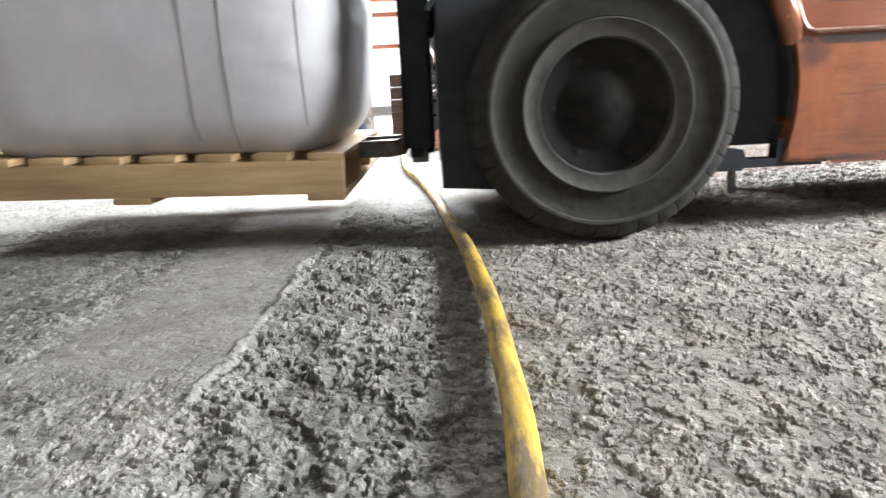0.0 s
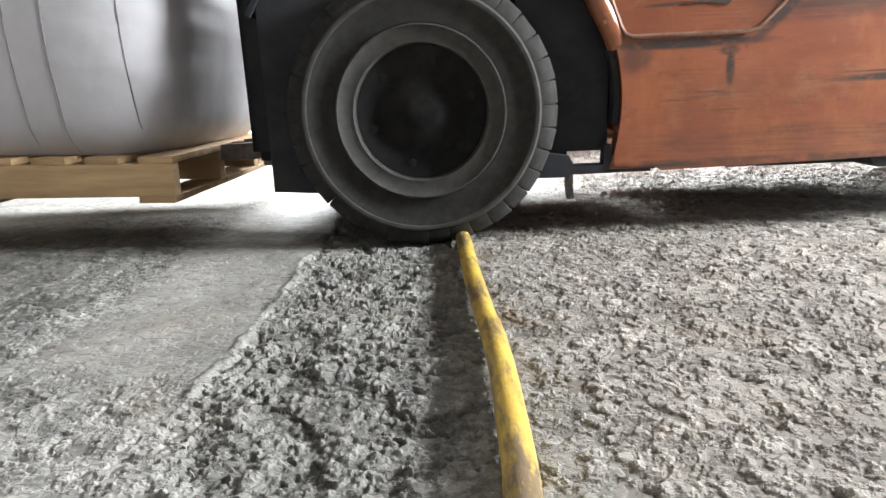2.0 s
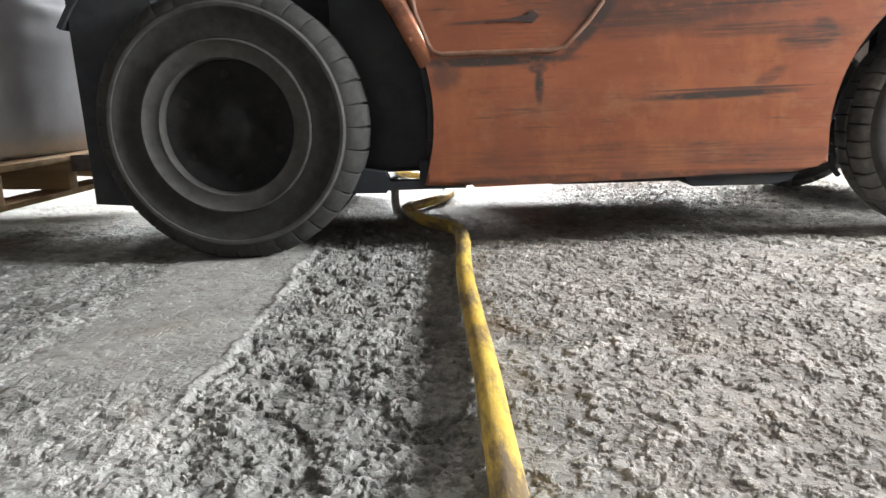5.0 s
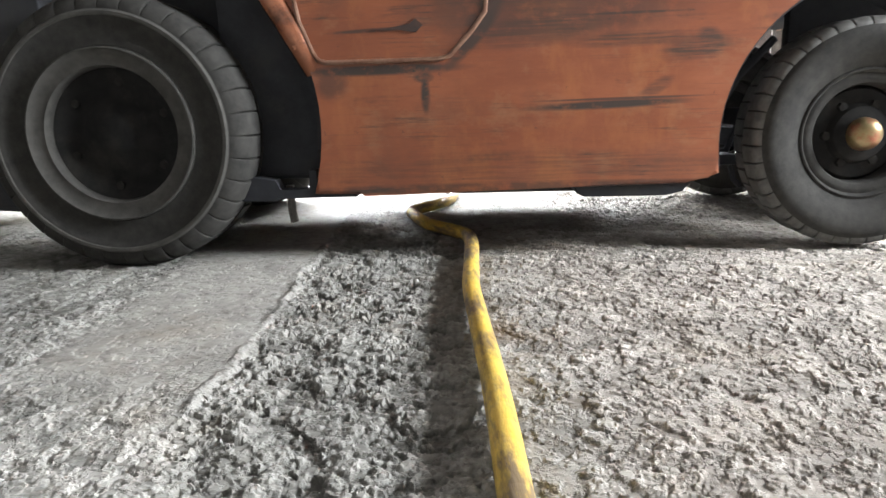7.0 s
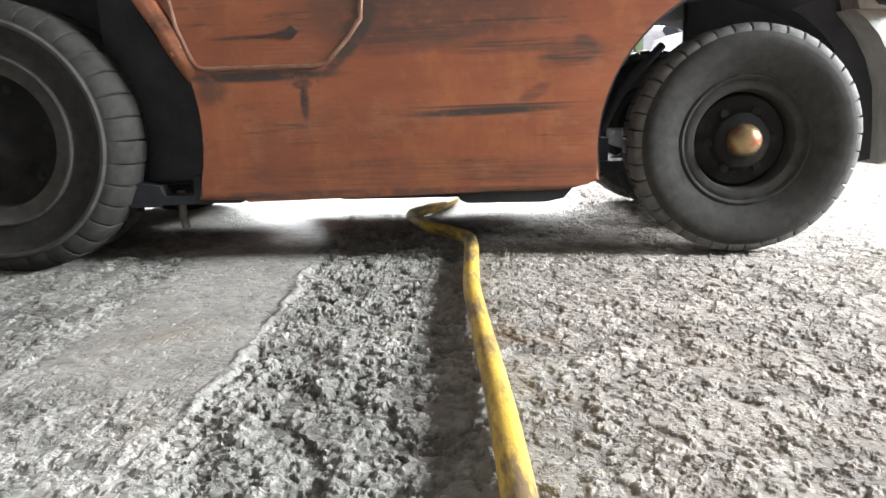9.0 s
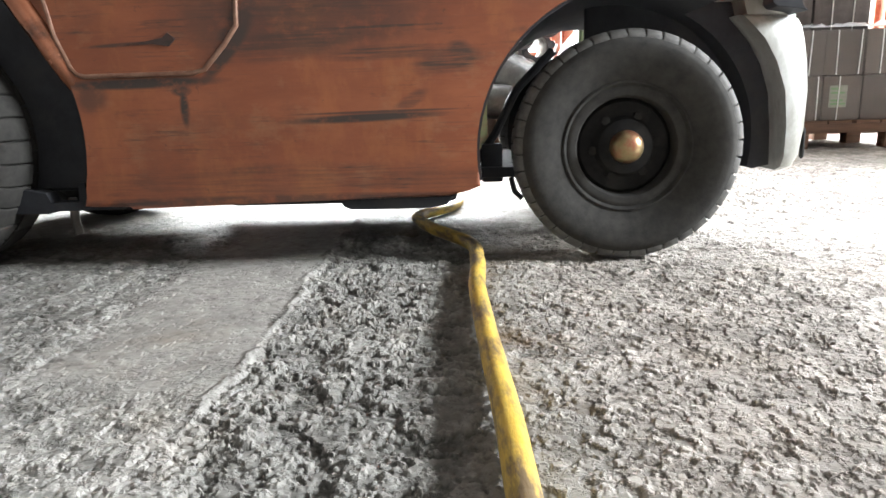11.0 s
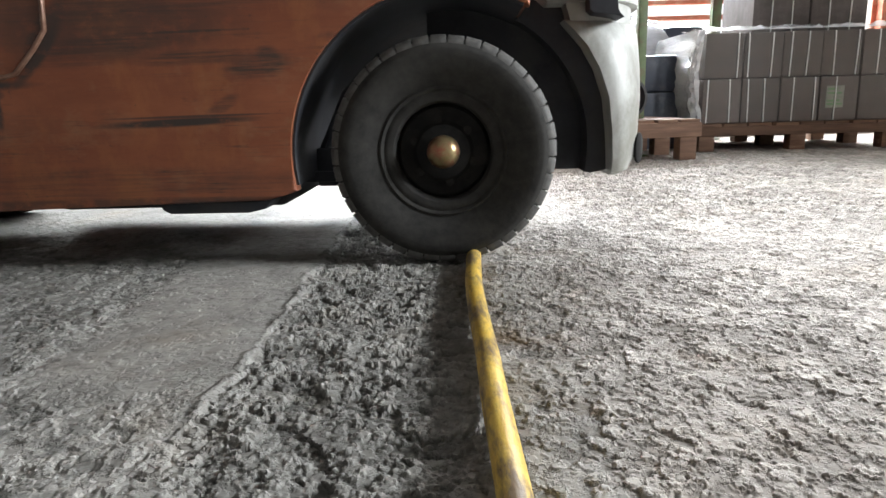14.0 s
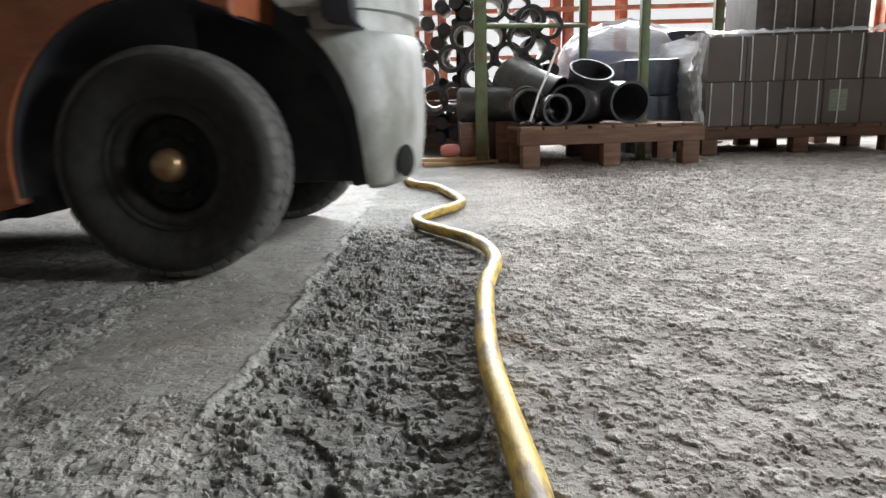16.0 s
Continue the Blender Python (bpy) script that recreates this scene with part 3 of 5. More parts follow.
def make_ground():
    ys = [-70, -40, -20, -10, -5, -2, -1, -0.3, 0.1, 0.3] + spaced(0.42, 3.2, 0.0017, 1.0027)
    ys += spaced(ys[-1] + 0.010, 9, 0.010, 1.010)
    ys += [11, 14, 18, 25, 40, 70, 120]
    half = spaced(0.0012, 0.62, 0.0024, 1.0)
    half += spaced(half[-1] + 0.0024, 1.6, 0.0025, 1.007)
    half += spaced(half[-1] + 0.010, 5, 0.010, 1.013) + [6.5, 9, 14, 25, 45, 80]
    xs = [-v for v in half[::-1]] + half
    xs, ys = np.array(xs), np.array(ys)
    gx, gy = np.meshgrid(xs, ys)
    jolt = np.random.RandomState(3)
    gx = gx + np.gradient(xs)[None, :] * jolt.uniform(-0.36, 0.36, gx.shape)
    gy = gy + np.gradient(ys)[:, None] * jolt.uniform(-0.36, 0.36, gy.shape)
    fade = 1 - smooth_step(5, 9, np.hypot(gx, gy))
    gz, chip_shade, top_light = ground_height(gx, gy)
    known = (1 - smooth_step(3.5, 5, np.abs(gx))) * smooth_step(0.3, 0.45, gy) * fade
    chip_shade, top_light = 0.42 + (chip_shade - 0.42) * known, 0.5 + (top_light - 0.5) * known
    gz = np.where((gy > 0.2), gz, -0.003) * fade - 0.002 * (1 - fade)
    nx, ny = len(xs), len(ys)
    me = bpy.data.meshes.new("ground")
    me.vertices.add(nx * ny)
    me.vertices.foreach_set("co", np.stack([gx, gy, gz], -1).astype(np.float32).ravel())
    i = np.arange(ny - 1)[:, None] * nx + np.arange(nx - 1)[None, :]
    quads = np.stack([i, i + 1, i + nx + 1, i + nx], -1).reshape(-1, 4)
    me.loops.add(quads.size)
    me.polygons.add(len(quads))
    me.loops.foreach_set("vertex_index", quads.ravel().astype(np.int32))
    me.polygons.foreach_set("loop_start", (np.arange(len(quads)) * 4).astype(np.int32))
    me.polygons.foreach_set("loop_total", np.full(len(quads), 4, np.int32))
    me.update(calc_edges=True)
    me.polygons.foreach_set("use_smooth", np.zeros(len(quads), bool))
    for name, values in (("chip_shade", chip_shade), ("top_light", top_light)):
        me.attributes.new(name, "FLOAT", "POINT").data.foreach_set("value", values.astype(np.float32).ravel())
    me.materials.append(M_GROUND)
    return tagged(new("ground", me), "worn grey concrete yard floor, pitted with exposed aggregate", "ground", kind="structure")


ground = make_ground()


# ---- the shed round the place, its roof and outer walls added out of view ----
def make_shed():
    bm = box(B(), -9, 5.8, -7.2, 11.4, 5.6, 5.75)
    solo("ceiling", bm, M_ROOF, "grey sheet-metal shed roof", "ceiling", kind="structure")
    solo("wall_west", box(B(), -9.2, -9, -7, 11.2, -0.1, 5.6), M_BRICK, "plain grey rendered shed wall", "wall", kind="structure")
    solo("wall_south", box(B(), -9, 5.8, -7.2, -7, -0.1, 5.6), M_BRICK, "plain grey rendered shed wall", "wall", kind="structure")
    # unseen wall and return, placed to shape the side light and shield the cartons
    bm = box(B(), 3.7, 3.9, -7, -0.7, -0.1, 5.6)
    box(bm, 3.7, 3.9, 1.9, 3.4, -0.1, 5.6)
    box(bm, 3.7, 3.9, -0.7, 1.9, 3.2, 5.6)
    box(bm, 3.7, 3.9, -0.7, 1.9, -0.1, 0.8)
    box(bm, 3.9, 5.6, 3.2, 3.4, -0.1, 5.6)
    box(bm, 5.6, 5.8, 3.2, 11.2, -0.1, 5.6)
    solo("wall_east", bm, M_BRICK, "unseen grey wall added round the side light opening", "wall", kind="structure")
    bm = box(B(), -9, -3.6, 11.2, 11.4, -0.1, 5.6)
    box(bm, 5.5, 5.8, 11.2, 11.4, -0.1, 5.6)
    box(bm, -3.6, 5.6, 11.2, 11.4, 5.2, 5.6)
    glow = bpy.data.materials.new("overcast_sky")
    glow.use_nodes = True
    em = glow.node_tree.nodes.new("ShaderNodeEmission")
    em.inputs[0].default_value, em.inputs[1].default_value = (0.97, 0.98, 1.0, 1), 1.7
    glow.node_tree.links.new(em.outputs[0], glow.node_tree.nodes["Material Output"].inputs[0])
    solo("backdrop", box(B(), -14, 16, 24, 24.1, -0.5, 14), glow, "white overcast sky beyond the open shed side", "sky", kind="structure")
    solo("wall_north", bm, M_BRICK, "plain grey rendered shed wall round a wide opening", "wall", kind="structure")


make_shed()


# ---- forklift truck ----
def arc(cx, cz, r, a0, a1, n):
    return [(cx + r * math.cos(radians(a0 + (a1 - a0) * k / n)), cz + r * math.sin(radians(a0 + (a1 - a0) * k / n))) for k in range(n + 1)]


def make_wheel(parent, name, x, y, z, radius, width, rim_r, lugs, outward, hub):
    """A wheel about its axle; outward is -1 for the side that faces -y, 1 for the other."""
    wheel = new(name)
    wheel.empty_display_size = 0.1
    wheel.parent = parent
    wheel.matrix_basis = pose(x, y, z)
    s = outward
    h = width / 2
    plain = hub == "plain"
    depth = 0.012 if plain else 0.006
    tread = radius - depth
    rib = radius - 0.0525 if plain else radius - 0.034
    inner_side = [(rim_r, s * -h * 0.8), (rim_r + 0.03, s * -h), (tread - 0.055, s * -h), (tread - 0.025, s * -h * 0.9), (tread, s * -h * 0.62), (tread, s * h * 0.5)]
    if plain:
        outer_side = [(tread - 0.008, s * h * 0.68), (tread - 0.024, s * h * 0.86), (rib + 0.004, s * h * 0.97), (rib - 0.001, s * h), (rib - 0.007, s * h), (rib - 0.016, s * h * 0.95),
                      (rib - 0.030, s * h * 0.91), (rib - 0.050, s * h * 0.89), (rim_r + 0.014, s * h * 0.90), (rim_r + 0.004, s * h * 0.91), (rim_r, s * h * 0.80)]
    else:
        outer_side = [(tread - 0.005, s * h * 0.72), (tread - 0.014, s * h * 0.88), (tread - 0.026, s * h * 0.97), (rib - 0.004, s * h), (rib - 0.020, s * h * 0.985), (rib - 0.050, s * h * 0.93),
                      (rim_r + 0.030, s * h * 0.82), (rim_r + 0.012, s * h * 0.72), (rim_r, s * h * 0.62)]
    part("tyre", lathe(B(), inner_side + outer_side, 96, closed=True), M_RUBBER, wheel, "worn black solid rubber tyre with dust")
    # tread blocks, staggered in two rows, their outer ends running down over the shoulder
    rn = random.Random(lugs)
    for k in range(lugs):
        for row in (-1, 1):
            a = math.tau * (k + (0.5 if row > 0 else 0)) / lugs
            half = math.pi * radius / lugs * (rn.uniform(0.90, 0.94) if plain else rn.uniform(0.84, 0.89))
            high = depth * rn.uniform(0.75, 1.0)
            ends = [(-0.02, 0.006), (high, 0.006), (high, 0.60 * h), (high - 0.010, 0.78 * h), (high - 0.030, 0.93 * h), (high - 0.046, 0.95 * h)] if plain else \
                   [(-0.02, 0.003), (high, 0.003), (high, 0.62 * h), (high - 0.005, 0.80 * h), (high - 0.016, 0.90 * h), (high - 0.030, 0.90 * h)]
            block = prism(B(), [(q, row * w) for q, w in ends], -half, half, 0.004 if plain else 0.0015)
            swap = Matrix(((1, 0, 0, 0), (0, 0, 1, 0), (0, 1, 0, 0), (0, 0, 0, 1)))
            bmesh.ops.transform(block, matrix=Matrix.Rotation(-a, 4, "Y") @ Matrix.Translation((tread, 0, 0)) @ swap, verts=block.verts)
            bmesh.ops.recalc_face_normals(block, faces=block.faces)
            part("tread_block", block, M_RUBBER if plain else M_TREAD, wheel)
    # dusty edge of the tyre wall and the broad rim flange
    if plain:
        bm = lathe(B(), [(rib - 0.014, s * h * 0.955), (rib - 0.007, s * h * 1.004), (rib + 0.000, s * h * 1.006), (rib + 0.005, s * h * 0.965)], 96, closed=True)
        part("sidewall_rib", bm, M_DUST, wheel, "dusty raised rib of the tyre wall")
        flange = [(rim_r + 0.003, s * h * 0.86), (rim_r + 0.001, s * h * 0.985), (rim_r - 0.003, s * h * 0.995), (rim_r - 0.007, s * h * 0.965), (rim_r - 0.014, s * h * 0.93), (rim_r - 0.024, s * h * 0.91),
                  (rim_r - 0.036, s * h * 0.90), (rim_r - 0.043, s * h * 0.91), (rim_r - 0.045, s * h * 0.88), (rim_r - 0.047, s * h * 0.72), (rim_r - 0.048, s * h * 0.3), (rim_r - 0.01, s * h * 0.3)]
    else:
        flange = [(rim_r + 0.004, s * h * 0.55), (rim_r + 0.002, s * h * 0.68), (rim_r - 0.003, s * h * 0.70), (rim_r - 0.007, s * h * 0.64), (rim_r - 0.010, s * h * 0.58), (rim_r - 0.016, s * h * 0.60),
                  (rim_r - 0.024, s * h * 0.60), (rim_r - 0.034, s * h * 0.56), (rim_r - 0.038, s * h * 0.48), (rim_r - 0.040, s * h * 0.1), (rim_r - 0.042, s * h * -0.3), (rim_r - 0.01, s * h * -0.3)]
    part("rim", lathe(B(), flange, 72, closed=True), M_DUST if plain else M_RUBBER, wheel, "dust-covered steel rim flange")
    bm = B()
    if hub == "cap":
        lathe(bm, [(rim_r - 0.040, s * h * -0.05), (rim_r - 0.050, s * h * 0.10), (0.080, s * h * 0.15), (0.07, s * h * 0.4), (0.05, s * h * 0.5), (0.0, s * h * 0.5)], 48)
    else:
        lathe(bm, [(rim_r - 0.046, s * h * 0.4), (rim_r - 0.048, s * h * 0.66), (rim_r - 0.060, s * h * 0.62), (0.12, s * h * 0.5), (0.105, s * h * 0.5), (0.085, s * h * 0.62), (0.06, s * h * 0.66),
                   (0.045, s * h * 0.74), (0.03, s * h * 0.77), (0.0, s * h * 0.78)], 48)
    part("disc", bm, M_RIM, wheel, "steel wheel disc, dark for the shade in its dish")
    for k in range(6):
        a = math.tau * k / 6
        bm = lathe(B(), [(0.0, 0), (0.012, 0), (0.012, s * 0.018), (0.0, s * 0.02)], 6)
        nut = part("wheel_nut", bm, M_RIM, wheel)
        nut.matrix_basis = pose((rim_r - 0.082) * math.cos(a), s * h * (0.44 if plain else 0.05), (rim_r - 0.082) * math.sin(a))
    if hub == "cap":
        bm = B()
        lathe(bm, [(0.0, s * (h * 0.5 + 0.043)), (0.010, s * (h * 0.5 + 0.0425)), (0.020, s * (h * 0.5 + 0.040)), (0.030, s * (h * 0.5 + 0.034)), (0.037, s * (h * 0.5 + 0.026)), (0.042, s * (h * 0.5 + 0.014)), (0.044, s * h * 0.45)][::-1], 32)
        part("hub_cap", bm, M_BRASS, wheel, "domed brass hub cap")
    return wheel


FX, RX = -0.515, 1.413
FZ, RZ = 0.348, 0.293


def make_forklift():
    truck = thing("forklift_truck", "worn orange counterbalance forklift truck with black mast and grey counterweight", "forklift")
    outline = arc(FX, 0.355, 0.522, 62, -20, 16) + [(-0.012, 0.174), (0.10, 0.172), (0.104, 0.180), (0.60, 0.178), (0.95, 0.182), (1.005, 0.196)]
    outline += arc(1.43, 0.29, 0.405, 192, 60, 22) + [(1.66, 0.98), (1.2, 1.02), (0.55, 1.0), (0.5, 0.78), (-0.25, 0.78)]
    part("side_panel", prism(B(), outline, 0.0, 0.06, 0.012), M_ORANGE, truck, "scratched orange steel side panel with dark scuffs", smooth=False)
    part("side_panel", prism(B(), outline, 1.04, 1.10, 0.012), M_ORANGE, truck, "scratched orange steel side panel with dark scuffs", smooth=False)
    core = arc(FX, 0.355, 0.525, 61, -9, 14) + [(0.02, 0.272), (1.0, 0.272)] + arc(1.43, 0.29, 0.408, 182, 61, 20) + [(1.655, 0.975), (1.2, 1.014), (0.555, 0.994), (0.504, 0.774), (-0.24, 0.774)]
    part("body", prism(B(), core, 0.055, 1.045), M_ORANGE, truck, "orange steel body between the side panels", smooth=False)
    # pressed step panel, set into the side
    bm = B()
    ring = [(-0.045, 0.70), (-0.030, 0.612), (0.0, 0.535), (0.012, 0.518), (0.03, 0.511), (0.315, 0.511), (0.345, 0.519), (0.40, 0.575), (0.435, 0.62), (0.44, 0.69), (0.44, 0.775), (-0.075, 0.775)]
    tube(bm, [(x, -0.004, z) for x, z in ring] + [(-0.045, -0.004, 0.70)], 0.0065, 8)
    part("panel_rim", bm, M_TRIM, truck, "rubbed bare edge of the pressed step panel")
    bm = prism(B(), [(x * 0.985 + 0.003, z * 0.985 + 0.010) for x, z in ring], -0.006, 0.0, 0.003)
    part("step_panel", bm, M_ORANGE, truck, "pressed orange step panel", smooth=False)
    bm = tube(B(), [(-0.150, 0.004, 0.755), (-0.110, 0.004, 0.69), (-0.075, 0.006, 0.63), (-0.042, 0.010, 0.57), (-0.016, 0.018, 0.522), (-0.004, 0.030, 0.495)], 0.030, 14)
    part("fender_lip", bm, M_LIP, truck, "rounded orange fender lip, rubbed and shiny")
    bm = prism(B(), [(0.247, 0.597), (0.262, 0.610), (0.280, 0.594), (0.262, 0.577), (0.22, 0.584), (0.15, 0.585), (0.19, 0.589)], -0.010, -0.004)
    part("scrape_mark", bm, M_SCUFF, truck, "dark scraped patch")
    bm = prism(B(), [(0.66, 0.183), (0.672, 0.160), (0.69, 0.151), (0.90, 0.150), (0.945, 0.160), (0.965, 0.184)], 0.012, 0.16, 0.004)
    part("skid_bar", bm, M_BLACK, truck, "black bar under the sill", smooth=False)
    # frame between the wheels, axles and underside
    bm = box(B(), -0.93, -0.20, 0.26, 0.84, 0.20, 0.80, 0.02)
    box(bm, -0.21, -0.02, 0.26, 0.84, 0.225, 0.80, 0.02)
    # hidden far-side skirt added to stop light running under the truck
    box(bm, -0.93, -0.01, 0.78, 0.835, 0.13, 0.30, 0.006)
    part("front_frame", bm, M_BLACK, truck, "greasy black front chassis frame")
    bm = prism(B(), [(-0.250, 0.160), (-0.128, 0.158), (-0.126, 0.167), (0.088, 0.166), (0.088, 0.176), (-0.014, 0.182), (-0.016, 0.186), (-0.016, 0.24), (-0.036, 0.24), (-0.036, 0.187), (-0.118, 0.187), (-0.128, 0.215), (-0.250, 0.235)], 0.008, 0.055, 0.002)
    part("step_bar", bm, M_BLACK, truck, "black steel bar under the wheel arch", smooth=False)
    # guard plates, their tops raised out of view to keep light off the load
    bm = prism(B(), [(-0.938, 0.148), (-0.80, 0.138), (-0.76, 0.2), (-0.70, 0.40), (-0.74, 1.30), (-0.938, 1.30)], 0.03, 0.34, 0.004)
    part("mud_flap", bm, M_BLACK, truck, "black steel front guard plate", smooth=False)
    bm = prism(B(), [(-0.938, 0.148), (-0.80, 0.138), (-0.76, 0.2), (-0.70, 0.40), (-0.74, 1.30), (-0.938, 1.30)], 0.78, 1.07, 0.004)
    part("mud_flap", bm, M_BLACK, truck)
    # plate added to close the gap where light leaked past the mast
    part("mast_blocker", box(B(), -0.92, -0.72, 0.33, 0.79, 0.22, 1.29, 0.006), M_BLACK, truck, "black plate added behind the mast to stop light")
    part("inner_fender", box(B(), -0.26, -0.016, 0.062, 0.085, 0.222, 0.76, 0.003), M_BLACK, truck, "black inner fender plate")
    inner = arc(FX, 0.355, 0.505, 150, -7, 24) + arc(FX, 0.355, 0.519, -7, 150, 24)
    part("arch_liner", prism(B(), inner, 0.02, 1.08), M_BLACK, truck, "black front wheel arch")
    bm = lathe(B(), [(0.055, 0.12), (0.06, 0.2), (0.06, 0.9), (0.055, 0.98)], 24, Matrix.Translation((FX, 0, FZ)))
    part("front_axle", bm, M_BLACK, truck)
    bm = box(B(), RX - 0.06, RX + 0.06, 0.24, 0.86, 0.22, 0.35, 0.012)
    box(bm, RX - 0.20, RX - 0.12, 0.28, 0.82, 0.24, 0.30, 0.01)
    part("rear_axle", bm, M_BLACK, truck, "black steering axle")
    bm = box(B(), 1.0, 1.16, 0.20, 0.90, 0.205, 0.235, 0.006)
    box(bm, 1.04, 1.10, 0.22, 0.27, 0.19, 0.30, 0.006)
    tube(bm, [(1.01, 0.30, 0.22), (1.08, 0.22, 0.33), (1.14, 0.20, 0.45), (1.24, 0.22, 0.55)], 0.012, 8)
    tube(bm, [(1.05, 0.34, 0.20), (1.16, 0.30, 0.24), (1.22, 0.28, 0.42)], 0.010, 8)
    tube(bm, [(1.12, 0.16, 0.21), (1.13, 0.155, 0.17), (1.15, 0.16, 0.15)], 0.008, 6)
    part("hydraulic_hose", bm, M_BLACK, truck, "black hydraulic hose with its bracket")
    bm = box(B(), 0.32, 0.97, 0.12, 1.02, 0.150, 0.25, 0.02)
    part("sump", bm, M_BLACK, truck, "black underbody tank")
    bm = B()
    tube(bm, [(-0.115, 0.10, 0.19), (-0.115, 0.10, 0.12), (-0.11, 0.10, 0.085)], 0.012, 8)
    part("drain_pipe", bm, M_STEEL, truck, "hanging bare steel pipe")
    inner = arc(1.43, 0.29, 0.398, 190, 62, 22) + arc(1.43, 0.29, 0.4045, 62, 190, 22)
    part("arch_liner", prism(B(), inner, 0.014, 1.086), M_BLACK, truck, "black rear wheel arch")
    # plate added to keep far-side light out of the rear wheel well
    part("well_blocker", box(B(), 1.36, 1.86, 0.40, 0.44, 0.205, 0.90, 0.006), M_BLACK, truck, "black plate added in the wheel well to stop light")
    # cowl, engine cover, seat and overhead guard: unseen, added to finish the truck and block light
    bm = prism(B(), [(-0.60, 0.86), (-0.30, 0.785), (-0.20, 0.785), (-0.26, 1.20), (-0.46, 1.28), (-0.62, 1.10)], 0.10, 1.0, 0.02)
    part("cowl", bm, M_ORANGE, truck, "orange front cowl", smooth=False)
    bm = prism(B(), [(0.57, 1.004), (1.20, 1.024), (1.62, 0.99), (1.78, 1.012), (1.72, 1.20), (1.55, 1.28), (0.64, 1.26)], 0.09, 1.01, 0.03)
    part("engine_cover", bm, M_ORANGE, truck, "orange engine cover", smooth=False)
    bm = prism(B(), [(0.66, 1.27), (1.12, 1.27), (1.20, 1.66), (1.12, 1.68), (1.03, 1.40), (0.66, 1.38)], 0.30, 0.80, 0.03)
    part("seat", bm, M_BLACK, truck, "black driver seat")
    for y in (0.12, 0.98):
        for foot, head in (((-0.34, 1.22), (-0.10, 2.02)), ((1.62, 1.20), (1.46, 2.02))):
            bm = tube(B(), [(foot[0], y, foot[1]), ((foot[0] + head[0]) / 2, y, 1.65), (head[0], y, head[1])], 0.030, 10)
            part("guard_post", bm, M_BLACK, truck, "black overhead guard post")
    for y in [0.12 + 0.86 * k / 6 for k in range(7)]:
        part("guard_bar", box(B(), -0.12, 1.48, y - 0.015, y + 0.015, 2.02, 2.06, 0.004), M_BLACK, truck)
    make_mast(truck)
    make_counterweight(truck)
    wheels = []
    for y, out in ((0.045, -1), (1.055, 1)):
        wheels.append(("front", make_wheel(truck, "front_wheel", FX, y, FZ, 0.351, 0.25, 0.2155, 36, out, "plain"), (FX, y, FZ)))
    for y, out in ((0.095, -1), (1.005, 1)):
        wheels.append(("rear", make_wheel(truck, "rear_wheel", RX, y, RZ, 0.293, 0.16, 0.165, 40, out, "cap"), (RX, y, RZ)))
    return truck, wheels


def make_mast(truck):
    for y0, y1 in ((0.22, 0.32), (0.78, 0.88)):
        bm = B()
        box(bm, -1.045, -0.955, y0, y0 + 0.02, 0.245, 2.1, 0.003)
        box(bm, -1.045, -1.03, y0, y1, 0.245, 2.1, 0.003)
        box(bm, -0.97, -0.955, y0, y1, 0.245, 2.1, 0.003)
        part("mast_rail", bm, M_BLACK, truck, "black steel mast channel")
        bm = box(B(), -1.025, -0.975, y0 + 0.025, y1 - 0.005, 0.20, 2.0, 0.004)
        part("inner_rail", bm, M_STEEL, truck, "bare steel inner mast rail")
    for y in (0.36, 0.72):
        bm = lathe(B(), [(0.028, 0), (0.03, 0.01), (0.03, 1.6), (0.02, 1.62), (0.0, 1.62)], 20, Matrix.Translation((-0.985, y, 0.22)) @ Matrix.Rotation(radians(90), 4, "X"))
        part("lift_cylinder", bm, M_STEEL, truck, "steel lift cylinder")
    bm = box(B(), -1.03, -0.99, 0.24, 0.86, 0.215, 0.33, 0.006)
    part("crossmember", bm, M_BLACK, truck)
    part("crossmember", box(B(), -1.03, -0.97, 0.24, 0.86, 1.2, 1.3, 0.006), M_BLACK, truck)
    bm = box(B(), -1.03, -1.0, 0.33, 0.77, 0.25, 0.33, 0.006)
    box(bm, -1.03, -1.0, 0.33, 0.77, 0.60, 0.69, 0.006)
    box(bm, -1.03, -1.01, 0.36, 0.40, 0.25, 1.25, 0.004)
    box(bm, -1.03, -1.01, 0.70, 0.74, 0.25, 1.25, 0.004)
    part("fork_carriage", bm, M_BLACK, truck, "black fork carriage with load guard")
    for y in (0.38, 0.62):
        bm = prism(B(), [(-1.03, 0.70), (-1.05, 0.70), (-1.052, 0.268), (-1.08, 0.258), (-2.05, 0.250), (-2.12, 0.240), (-2.05, 0.222), (-1.10, 0.208), (-1.05, 0.215), (-1.03, 0.25)], y, y + 0.11, 0.004)
        part("fork", bm, M_STEEL, truck, "worn dark steel fork blade")


